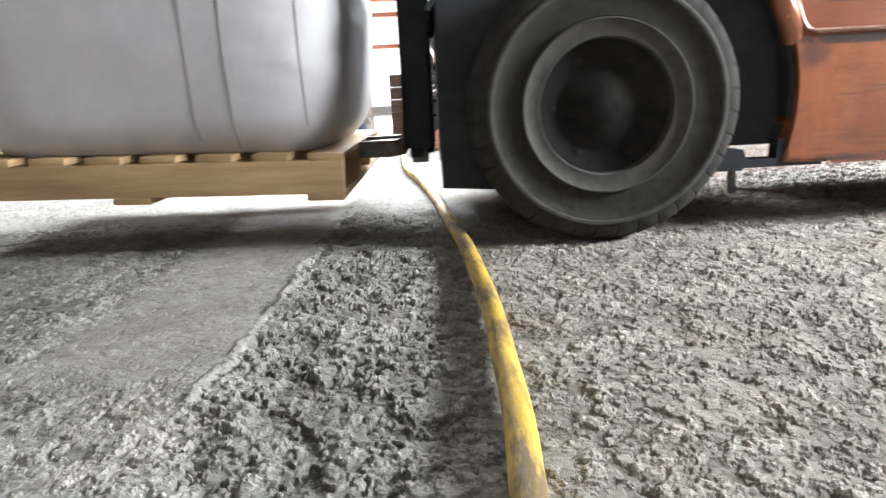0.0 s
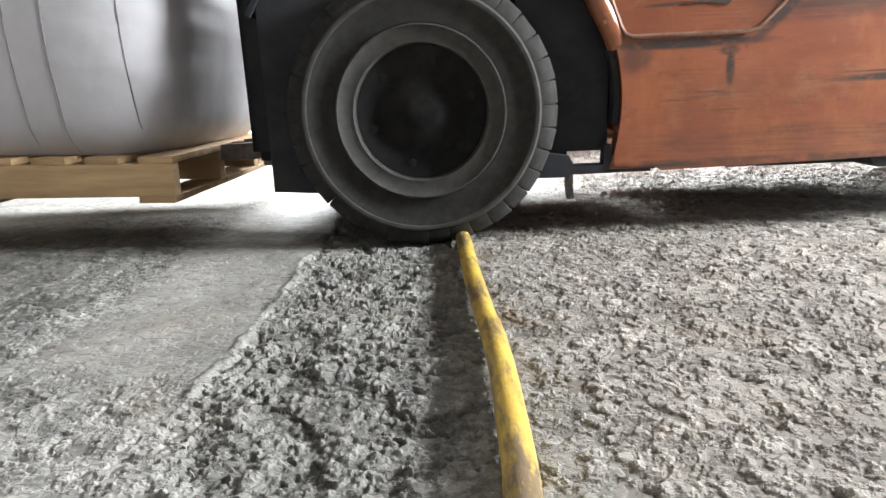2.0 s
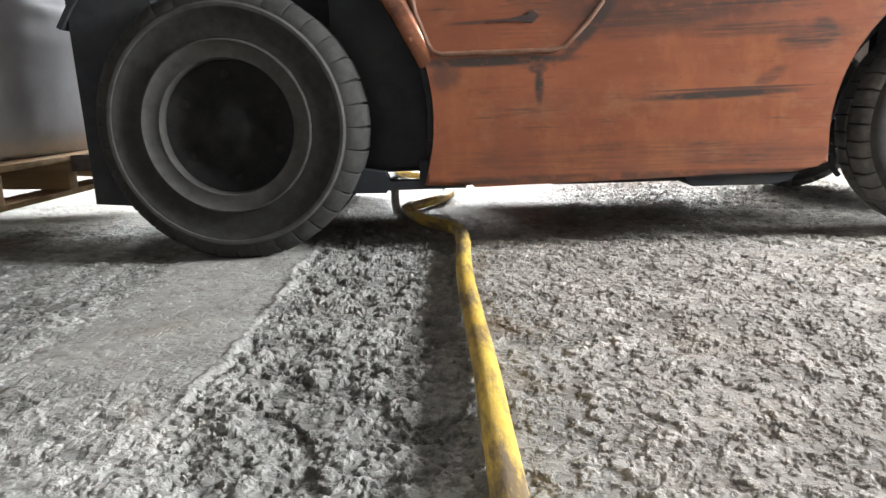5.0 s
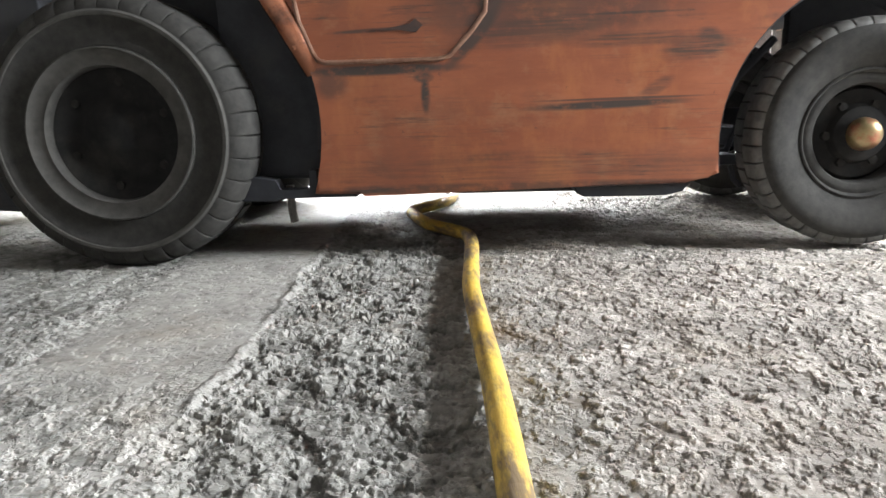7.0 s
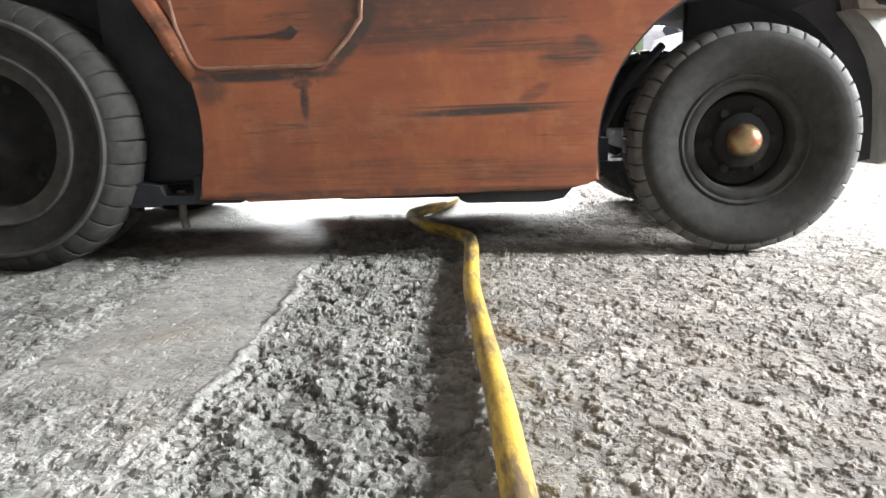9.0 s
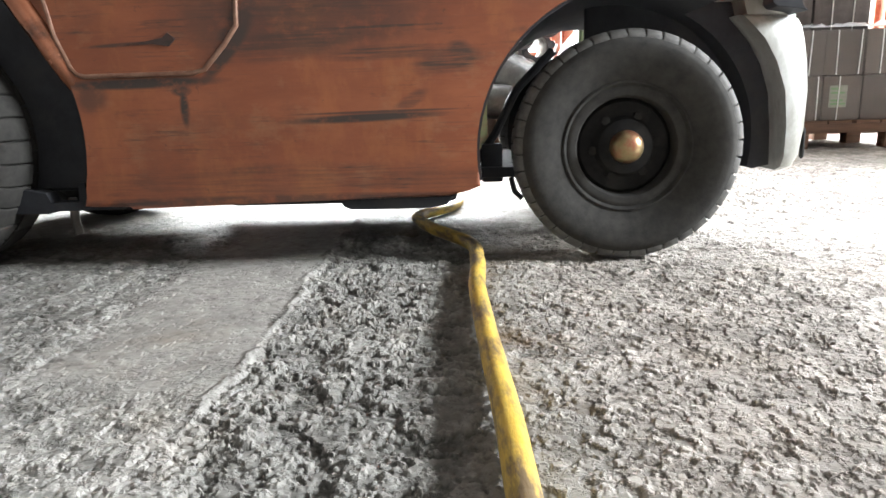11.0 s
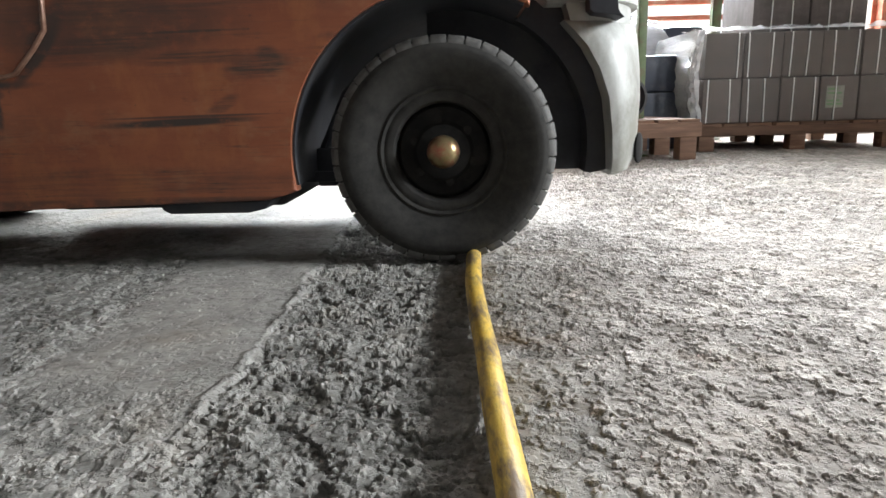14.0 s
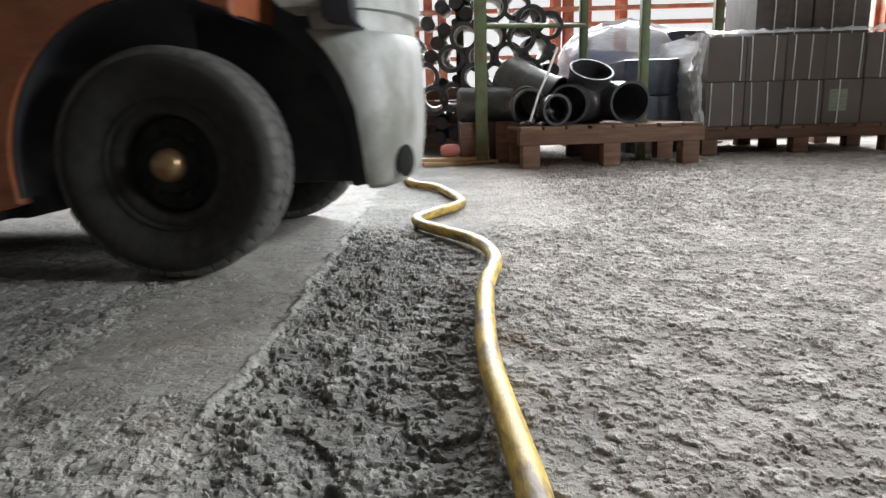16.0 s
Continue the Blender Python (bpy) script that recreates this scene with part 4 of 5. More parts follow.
def make_counterweight(truck):
    """Plan: a rounded block behind the rear wheels, narrowing towards its back."""
    def plan(inset, back, front):
        half = 0.55 - inset
        pts = []
        for k in range(33):
            a = radians(-90 + 180 * k / 32)
            c, w = math.cos(a), math.sin(a)
            pts.append((front + (back + 0.022 - front) * abs(c) ** 0.9, 0.55 + half * math.copysign(abs(w) ** 0.9, w)))
        return pts

    def shell(name, levels, material, label):
        bm = B()
        rings = [[bm.verts.new((x, y, z)) for x, y in plan(inset, back, front)] for z, inset, back, front in levels]
        for a, b in zip(rings, rings[1:]):
            for k in range(32):
                bm.faces.new((a[k], a[k + 1], b[k + 1], b[k]))
            bm.faces.new((a[-1], a[0], b[0], b[-1]))
        bm.faces.new(rings[0][::-1])
        bm.faces.new(rings[-1])
        bmesh.ops.recalc_face_normals(bm, faces=bm.faces)
        part(name, bm, material, truck, label)

    shell("counterweight", ((0.200, 0.26, 1.935, 1.885), (0.212, 0.225, 1.955, 1.885), (0.245, 0.205, 1.97, 1.884), (0.32, 0.195, 1.982, 1.88), (0.42, 0.19, 1.988, 1.868), (0.50, 0.19, 1.988, 1.84), (0.56, 0.19, 1.985, 1.805),
                            (0.60, 0.195, 1.982, 1.77), (0.622, 0.205, 1.975, 1.75), (0.630, 0.225, 1.96, 1.745)), M_GREY, "chalky light-grey cast counterweight, scuffed")
    shell("counterweight_recess", ((0.60, 0.215, 1.965, 1.77), (0.70, 0.215, 1.965, 1.74)), M_GREY, "light-grey recessed neck of the counterweight")
    # solid black block takes the place of a shaded slot
    part("slot", prism(B(), [(1.80, 0.70), (1.803, 0.648), (1.815, 0.638), (1.872, 0.632), (1.895, 0.626), (1.876, 0.645), (1.874, 0.70)], 0.16, 0.30, 0.003), M_BLACK, truck, "black block standing for a shaded slot in the counterweight", smooth=False)
    shell("counterweight_top", ((0.672, 0.21, 1.965, 1.70), (0.680, 0.185, 1.985, 1.69), (0.76, 0.18, 1.99, 1.60), (0.95, 0.19, 1.985, 1.60), (1.0, 0.22, 1.95, 1.60)), M_GREY, "light-grey upper counterweight")
    # black wheel house ahead of the grey casting
    out = arc(1.43, 0.29, 0.40, 78, -12, 18) + [(1.84, 0.202), (1.90, 0.215), (1.89, 0.45), (1.84, 0.58), (1.74, 0.68), (1.60, 0.98), (1.50, 0.98)]
    part("wheel_house", prism(B(), out, 0.30, 0.80, 0.004), M_BLACK, truck, "black rear wheel house", smooth=False)
    # raised dark disc draws the shade of a hole; nothing is cut
    bm = lathe(B(), [(0.0, 0), (0.03, 0), (0.034, 0.004), (0.03, 0.012), (0.0, 0.012)], 20, Matrix.Translation((1.987, 0.306, 0.272)) @ Matrix.Rotation(radians(66), 4, "Z") @ Matrix.Diagonal((1.35, 1, 1.35, 1)))
    part("hole_disc", bm, M_RIM, truck, "dark disc standing for a shaded lashing hole")


truck, wheels = make_forklift()


# ---- the load on the forks ----
LOAD = pose(-1.205, 0.0, 0.134, 0, 1.6, 0)


def make_load_pallet():
    pal = thing("wooden_pallet", "raw pine pallet carried on the forks", "pallet")
    for y in (0.0, 0.36, 0.72, 1.06):
        bm = box(B(), -1.14, 0.0, y, y + 0.045, 0.018, 0.108, 0.003)
        part("stringer", bm, M_WOOD, pal, "pine stringer beam")
    for k in range(8):
        x = -1.13 + k * 0.148
        bm = box(B(), x, x + 0.095, 0.006, 1.10, 0.108, 0.127, 0.002)
        part("deck_board", bm, M_WOOD, pal)
    for x in (-1.13, -0.62, -0.10):
        bm = box(B(), x, x + 0.10, 0.0, 1.105, 0.0, 0.018, 0.002)
        part("bottom_board", bm, M_WOOD, pal)
    return pal


def bag_folds(x, y, z, v):
    """Soft dents, and level creases that grow towards the top and the corners."""
    crease = noise.noise((x * 1.6 + 9, y * 1.6, z * 30 + x * 3)) * 0.010 * min(1, max(0, v * 1.5)) * (0.35 + 0.65 * max(0, x) ** 2)
    return noise.noise((x * 1.5, y * 1.5, z * 3)) * 0.006 + noise.noise((x * 5, y * 5, z * 9)) * 0.003 + crease


def make_bag():
    bag = thing("bulk_bag", "full white woven bulk bag sagging over its pallet", "bag")
    bm = B()
    nz, nk = 60, 120
    rings = []
    for j in range(nz + 1):
        v = j / nz
        z = 0.128 + 1.05 * v
        belly = 0.50 + 0.055 * math.sin(math.pi * min(1, v * 1.15 + 0.08)) - 0.045 * (max(0, 0.09 - v) / 0.09) ** 2 - 0.16 * max(0, v - 0.88) / 0.12
        ring = []
        for k in range(nk):
            a = k * math.tau / nk
            c, s = math.cos(a), math.sin(a)
            e = 0.34
            x, y = math.copysign(abs(c) ** e, c), math.copysign(abs(s) ** e, s)
            w = bag_folds(x, y, z, v)
            ring.append(bm.verts.new((-0.535 + x * (belly + w), 0.555 + y * (belly + w + 0.01), z + 0.006 * noise.noise((x * 5, y * 5, 3)))))
        rings.append(ring)
    for a, b in zip(rings, rings[1:]):
        for k in range(nk):
            bm.faces.new((a[k], a[(k + 1) % nk], b[(k + 1) % nk], b[k]))
    bm.faces.new(rings[0][::-1])
    crown = bm.verts.new((-0.535, 0.555, 1.215))
    for k in range(nk):
        bm.faces.new((rings[-1][k], rings[-1][(k + 1) % nk], crown))
    bmesh.ops.recalc_face_normals(bm, faces=bm.faces)
    part("sack", bm, M_BAG, bag)
    for x in (-0.382, -0.283, -0.095):
        pts = []
        for j in range(nz + 1):
            v = j / nz
            z = 0.131 + 1.03 * v
            belly = 0.50 + 0.055 * math.sin(math.pi * min(1, v * 1.15 + 0.08)) - 0.045 * (max(0, 0.09 - v) / 0.09) ** 2 - 0.16 * max(0, v - 0.88) / 0.12
            sx = x - 0.02 * v
            across = min(0.999, abs(sx + 0.535) / belly)
            c = across ** (1 / 0.34)
            y = -(math.sqrt(1 - c * c) ** 0.34)
            pts.append((sx, 0.555 + y * (belly + bag_folds(math.copysign(across, sx + 0.535), y, z, v) + 0.0105), z))
        part("seam", tube(B(), pts, 0.0017, 6), M_SEAM, bag, "grey stitched seam")
    for px in (0.30, -0.72):
        pts = [(px - 0.5 + 0.25 * t, 0.1, 1.12 + 0.18 * math.sin(math.pi * t)) for t in [k / 8 for k in range(9)]]
        part("lifting_loop", tube(B(), pts, 0.014, 8), M_SEAM, bag, "grey webbing lifting loop")
    return bag


load_pallet = make_load_pallet()
bulk_bag = make_bag()


# ---- yellow hose ----
TAIL = [(-0.021, 2.06), (-0.072, 2.215), (-0.085, 2.35), (0.045, 2.56), (0.068, 2.84), (-0.022, 3.255), (-0.152, 3.457), (-0.212, 3.843), (-0.25, 4.7)]
HOSE = [  # seconds and the line of the hose on the floor
    (0.0, [(0.080, 0.40), (0.083, 0.556), (0.092, 0.70), (0.094, 0.882), (0.095, 1.109), (0.087, 1.33), (0.071, 1.621), (0.042, 1.924), (-0.005, 2.423), (-0.074, 2.969), (-0.151, 3.404), (-0.21, 4.2), (-0.25, 5.2)]),
    (1.0, [(0.068, 0.40), (0.081, 0.546), (0.092, 0.673), (0.097, 0.862), (0.094, 0.998), (0.084, 1.146), (0.073, 1.297), (0.067, 1.436), (0.063, 1.637), (0.045, 1.95), (-0.02, 2.30), (-0.04, 2.7), (-0.10, 3.2), (-0.20, 4.0), (-0.25, 5.0)]),
    (3.0, [(0.070, 0.40), (0.070, 0.55), (0.069, 0.692), (0.071, 0.853), (0.069, 1.097), (0.069, 1.273), (0.065, 1.511), (0.062, 1.756), (0.05, 1.94)] + TAIL),
    (6.5, [(0.068, 0.40), (0.069, 0.571), (0.071, 0.721), (0.072, 0.892), (0.068, 1.154), (0.067, 1.346), (0.082, 1.606), (0.090, 1.738), (0.080, 1.90)] + TAIL),
    (9.0, [(0.070, 0.40), (0.072, 0.582), (0.074, 0.735), (0.073, 0.911), (0.069, 1.182), (0.070, 1.38), (0.085, 1.65), (0.092, 1.78), (0.080, 1.91)] + TAIL),
    (11.5, [(0.070, 0.40), (0.070, 0.589), (0.072, 0.746), (0.070, 0.926), (0.068, 1.206), (0.070, 1.413), (0.081, 1.542), (0.085, 1.663), (0.078, 1.83)] + TAIL),
    (14.5, [(0.062, 0.40), (0.062, 0.587), (0.062, 0.743), (0.062, 0.923), (0.063, 1.12), (0.067, 1.405), (0.076, 1.58), (0.087, 1.754), (0.078, 1.90)] + TAIL),
    (15.5, [(0.093, 0.40), (0.084, 0.589), (0.076, 0.677), (0.063, 0.80), (0.057, 0.99), (0.065, 1.203), (0.070, 1.46), (0.094, 1.652), (0.119, 1.81), (0.113, 1.93), (0.040, 2.04)] + TAIL[1:]),
    (16.0, [(0.078, 0.40), (0.078, 0.599), (0.070, 0.75), (0.060, 0.971), (0.068, 1.199), (0.09, 1.445), (0.125, 1.634), (0.125, 1.79), (0.089, 1.938), (0.022, 2.057), (-0.072, 2.215), (-0.092, 2.37), (0.058, 2.649), (0.069, 2.83)] + TAIL[5:]),
]
SEG, LINKS = 0.045, 92


def hose_line(points):
    """Joints SEG apart along a rounded line through the points."""
    p = np.array(points)
    fine = []
    for i in range(len(p) - 1):
        a, b, c, d = p[max(i - 1, 0)], p[i], p[i + 1], p[min(i + 2, len(p) - 1)]
        for t in np.linspace(0, 1, 24, endpoint=False):
            fine.append(0.5 * (2 * b + (c - a) * t + (2 * a - 5 * b + 4 * c - d) * t * t + (3 * b - a - 3 * c + d) * t ** 3))
    fine = np.array(fine)
    s = np.r_[0, np.cumsum(np.hypot(*np.diff(fine, axis=0).T))]
    want = np.arange(LINKS + 1) * SEG
    return np.stack([np.interp(want, s, fine[:, 0]), np.interp(want, s, fine[:, 1])], 1)


def make_hose():
    hose = thing("hose", "dirty yellow rubber hose lying across the concrete floor", "hose")
    bm = B()
    r = 0.0195
    prof = [(0.0, -r)] + [(r * math.sin(a), -r * math.cos(a)) for a in (0.5, 1.0, 1.4)] + [(r, 0), (r, SEG)] + [(r * math.cos(a), SEG + r * math.sin(a)) for a in (0.2, 0.6, 1.1)] + [(0.0, SEG + r)]
    lathe(bm, prof, 20)
    first = part("hose_segment", bm, M_HOSE, hose)
    segs = [first]
    for k in range(LINKS - 1):
        ob = new("hose_segment", first.data.copy())
        ob.parent = hose
        segs.append(ob)
    for k, ob in enumerate(segs):
        at = ob.data.attributes.new("along", "FLOAT", "POINT")
        at.data.foreach_set("value", [v.co.y + k * SEG for v in ob.data.vertices])
    return segs


hose_segments = make_hose()

M_DARKCARD = mat("dark_carton", (0.072, 0.060, 0.057), (0.125, 0.107, 0.10), 14, 0.75, stain=(0.06, 0.05, 0.045), stain_scale=3)


# ---- goods stored along the far side ----
def make_store_pallet(x, y, length, depth, height, turn, label):
    pal = thing("wooden_pallet", label, "pallet", pose(x, y, 0, 0, 0, turn), "pallets along the far side")
    leg, rail = height * 0.56, height * 0.40
    for i, bx in enumerate((0.02, length / 2 - 0.06, length - 0.14)):
        for by in (0.01, depth / 2 - 0.05, depth - 0.11):
            part("block", box(B(), bx, bx + 0.115, by, by + 0.10, 0.0, leg, 0.004), M_REDWOOD, pal)
    for by in (0.0, depth / 2 - 0.05, depth - 0.11):
        part("rail", box(B(), 0.0, length, by, by + 0.11, leg, height - 0.022, 0.005), M_REDWOOD, pal)
    n = 8
    for k in range(n):
        w = length / n
        part("deck_board", box(B(), k * w + 0.005, (k + 1) * w - 0.012, -0.008 + 0.012 * (k % 3), depth, height - 0.022, height - 0.001 * (k % 2), 0.003), M_REDWOOD, pal)
    return pal


make_store_pallet(0.515, 4.25, 1.24, 0.95, 0.268, 4.5, "weathered reddish wooden pallet holding black pipe fittings")
make_store_pallet(1.95, 4.92, 1.52, 1.1, 0.205, -1.5, "weathered wooden pallet under a stack of cartons")


def make_carton(x, y, z, w, d, h, turn, straps, material=None, label="plain brown cardboard carton with white packing straps"):
    c = thing("carton", label, "carton", pose(x, y, z, 0, 0, turn), "cartons on the pallet")
    bm = box(B(), 0.0, w, 0.0, d, 0.0, h, 0.008)
    part("carton_body", bm, material or M_CARD, c)
    part("top_flap", box(B(), 0.01, w - 0.01, 0.008, d / 2 - 0.002, h, h + 0.003), material or M_CARD, c)
    part("top_flap", box(B(), 0.01, w - 0.01, d / 2 + 0.002, d - 0.008, h, h + 0.003), material or M_CARD, c)
    for sx in straps:
        bm = B()
        lean = 0.004 * math.sin(x * 31 + sx * 57)
        tube(bm, [(sx, -0.005, 0.004), (sx + lean, -0.007, h * 0.5), (sx + lean * 2, -0.005, h - 0.004), (sx + lean * 2, d * 0.5, h + 0.005)], 0.0048, 6)
        part("strap", bm, M_STRAP, c, "white plastic packing strap")
    return c


rnd = random.Random(4)
for layer in range(2):
    for col in range(5):
        for row in range(2):
            make_carton(1.995 + col * 0.287 + rnd.uniform(-0.004, 0.004), 4.97 + row * 0.48 + rnd.uniform(-0.008, 0.008) - col * 0.0075, 0.207 + layer * 0.327, 0.281, 0.46, 0.320,
                        rnd.uniform(-1, 1) - 1.5, ((0.03, 0.20), (0.11,), (0.05, 0.17), (0.24,), (0.09, 0.25))[(col * 2 + layer * 3) % 5])
for col in range(2):
    make_carton(2.46 + col * 0.45, 5.25, 0.866, 0.43, 0.6, 0.42, -1.5 + col, (0.14, 0.30), M_DARKCARD, "dark grey-brown carton with white packing straps")


def make_wrap():
    """Stretch film round the cartons, loose and puckered at its end."""
    bm = B()
    nz, nk = 18, 96
    rings = []
    for j in range(nz + 1):
        v = j / nz
        z = 0.212 + 0.672 * v
        ring = []
        for k in range(nk):
            a = k * math.tau / nk
            c, s = math.cos(a), math.sin(a)
            x, y = math.copysign(abs(c) ** 0.14, c), math.copysign(abs(s) ** 0.14, s)
            loose = max(0, -x) * (0.075 if c < -0.6 else 0.0) * (0.4 + 0.6 * math.sin(math.pi * v))
            w = (0.012 * noise.noise((a * 9, z * 14, 1)) + 0.010 * noise.noise((a * 22, z * 30, 5))) * (2.2 if c < -0.6 else 0.35)
            ring.append(bm.verts.new((2.715 + x * (0.745 + w) - loose, 5.435 + y * (0.515 + w * 0.5) - 0.02 * x, z + (0.02 * noise.noise((a * 12, 2, 2)) if j == nz else 0))))
        rings.append(ring)
    for a, b in zip(rings, rings[1:]):
        for k in range(nk):
            bm.faces.new((a[k], a[(k + 1) % nk], b[(k + 1) % nk], b[k]))
    film = thing("stretch_film", "clear puckered stretch film wrapped round the cartons", "film")
    end = bm.copy()
    bmesh.ops.delete(end, geom=[f for f in end.faces if f.calc_center_median().x > 1.985], context="FACES")
    bmesh.ops.delete(bm, geom=[f for f in bm.faces if f.calc_center_median().x <= 1.985], context="FACES")
    part("side_film", bm, M_FILM, film)
    part("gathered_end", end, M_GATHER, film, "white puckered gathered film")
    # gathered film lying over the top edge
    bm = B()
    grid = []
    for i in range(29):
        row = []
        for j in range(9):
            x, y = 1.97 + i * 0.053, 4.93 + j * 0.06
            z = 0.895 + 0.035 * abs(noise.noise((x * 9, y * 9, 0))) + 0.03 * noise.noise((x * 22, y * 22, 4)) * (1 if j < 4 else 0.5)
            row.append(bm.verts.new((x, y - 0.02 * (x - 2), max(z, 0.884) if j else 0.872)))
        grid.append(row)
    for i in range(28):
        for j in range(8):
            bm.faces.new((grid[i][j], grid[i + 1][j], grid[i + 1][j + 1], grid[i][j + 1]))
    solo("film_top_sheet", bm, M_GATHER, "crumpled clear film sheet over the carton tops", "film")


make_wrap()


def make_label_and_beams():
    lab = thing("carton_label", "pale printed label stuck on a carton, unreadable", "label", pose(2.905, 4.938, 0.30, 0, 0, -1.5))
    part("paper", box(B(), 0, 0.13, 0, 0.002, 0, 0.16), mat("faded_paper", (0.20, 0.21, 0.17), (0.28, 0.29, 0.24), 20, 0.8), lab)
    green = mat("green_print", (0.10, 0.20, 0.09), (0.16, 0.28, 0.13), 20, 0.7)
    for z, w in ((0.02, 0.11), (0.045, 0.09), (0.10, 0.10), (0.13, 0.07)):
        part("printed_bar", box(B(), 0.01, 0.01 + w, -0.003, -0.0005, z, z + 0.014), green, lab, "green printed bar")
    # beams added to block the bright floor seen under the pallets
    for k in range(3):
        solo("timber_beam", box(B(), 1.5, 5.2, 6.75 + k * 0.16, 6.89 + k * 0.16, 0.0, 0.22 + 0.02 * k, 0.006), M_REDWOOD, "long dark timber beam added behind the pallets as a dark backing", "timber", group="beams behind the pallets")


make_label_and_beams()


def pipe_shell(bm, length, r, wall, m):
    return lathe(bm, [(r, 0), (r, length), (r - wall, length), (r - wall, 0)], 40, m, closed=True)


def make_pipe_stack():
    """Black pipes piled behind the rack with their ends towards the yard; white inner tubes stand for daylight shining
    through.
    """
    spots = ((752, 130), (797, 99), (820, 62), (845, 98), (800, 165), (868, 62), (893, 98), (913, 68), (946, 86), (922, 127), (868, 130), (766, 170), (835, 132), (868, 18), (906, 14), (930, 40), (962, 48))
    rnd = random.Random(9)
    for u, v in spots:
        x, z = (u - 785) * 0.00495 + 0.05, 0.335 + (196 - v) * 0.00478
        r = rnd.uniform(0.116, 0.128)
        p = thing("wide_pipe", "black plastic pipe with a brightened bore, stacked in a pile", "pipe", pose(x, 5.62 + rnd.uniform(-0.12, 0.12), z, 3 + rnd.uniform(-2, 3), 0, -4 + rnd.uniform(-5, 4)), "pipes in the pile")
        part("pipe_wall", pipe_shell(B(), 0.6, r, 0.034, Matrix.Identity(4)), M_PIPE, p)
        # pale tube inside the bore imitates daylight seen through it
        part("bright_bore", pipe_shell(B(), 0.57, r - 0.0342, 0.004, Matrix.Translation((0, 0.02, 0))), M_WHITE, p, "white tube standing for daylight in the bore")
    # planks added as a dark backing against the bright far side
    for k in range(5):
        solo("timber_plank", box(B(), -0.42, 0.80, 6.42, 6.62, 0.118 * k, 0.118 * k + 0.112, 0.005), M_REDWOOD, "dark timber plank added behind the pipes as a backing", "timber", group="planks behind the pipes")
    # thin pipes added in the gaps between the wide ones, to turn them dark
    wide = [((u - 785) * 0.00495 + 0.05, 0.335 + (196 - v) * 0.00478) for u, v in spots]
    thin = []
    rn = random.Random(21)
    for k in range(6000):
        x, z = rn.uniform(-0.20, 1.0), rn.uniform(0.05, 1.35)
        gap = min(math.hypot(x - a, z - b) for a, b in wide) - 0.118
        if x + z > 2.0 or gap < 0.030 or gap > 0.22 or any(math.hypot(x - a, z - b) < r + min(gap, 0.06) for a, b, r in thin):
            continue
        r = min(gap, 0.06)
        thin.append((x, z, r))
        bm = lathe(B(), [(0.0, 0.0), (r * 0.9, 0.0), (r, 0.008), (r, 0.5), (0.0, 0.5)], 20)
        solo("black_pipe", bm, M_PIPE, "thin black plastic pipe added to darken a gap in the pile", "pipe", pose(x, 5.72 + rn.uniform(0, 0.2), z, 3 + rn.uniform(-2, 2), 0, -4 + rn.uniform(-3, 3)), "thin pipes in the pile")
        if len(thin) > 70:
            break


M_DULL = mat("dusty_grey_plastic", (0.05, 0.05, 0.05), (0.10, 0.10, 0.098), 12, 0.32, stain=(0.22, 0.215, 0.21), stain_scale=4)


def make_fitting(name, label, m, r, length, bend, pale=False):
    """A wide plastic elbow or sleeve with an open end."""
    f = thing(name, label, "pipe fitting", m, "fittings on the pallet")
    n = 10
    outer, inner = B(), B()
    for bm, rad in ((outer, r), (inner, r - 0.016)):
        rings = []
        for i in range(n + 1):
            t = i / n
            a = radians(bend) * t
            if bend:
                rad_b = length / radians(bend)
                c = Vector((rad_b * (1 - math.cos(a)), 0, rad_b * math.sin(a)))
                d = Vector((math.sin(a), 0, math.cos(a)))
            else:
                c, d = Vector((0, 0, length * t)), Vector((0, 0, 1))
            e1 = Vector((0, 1, 0))
            e2 = d.cross(e1)
            bulge = 1.05 if i in (0, n) else 1.0
            rings.append([bm.verts.new(c + rad * bulge * (math.cos(k * math.tau / 36) * e1 + math.sin(k * math.tau / 36) * e2)) for k in range(36)])
        for a_, b_ in zip(rings, rings[1:]):
            for k in range(36):
                bm.faces.new((a_[k], a_[(k + 1) % 36], b_[(k + 1) % 36], b_[k]))
        if bm is outer:
            ends = [[v.co.copy() for v in rings[0]], [v.co.copy() for v in rings[-1]]]
        else:
            for e, ring in zip(ends, (rings[0], rings[-1])):
                vs = [bm.verts.new(co) for co in e]
                for k in range(36):
                    bm.faces.new((vs[k], vs[(k + 1) % 36], ring[(k + 1) % 36], ring[k]))
        bmesh.ops.recalc_face_normals(bm, faces=bm.faces)
    part("sleeve", outer, M_DULL if pale else M_PIPE, f)
    part("bore", inner, M_PIPE, f, "black inside of the fitting")
    return f


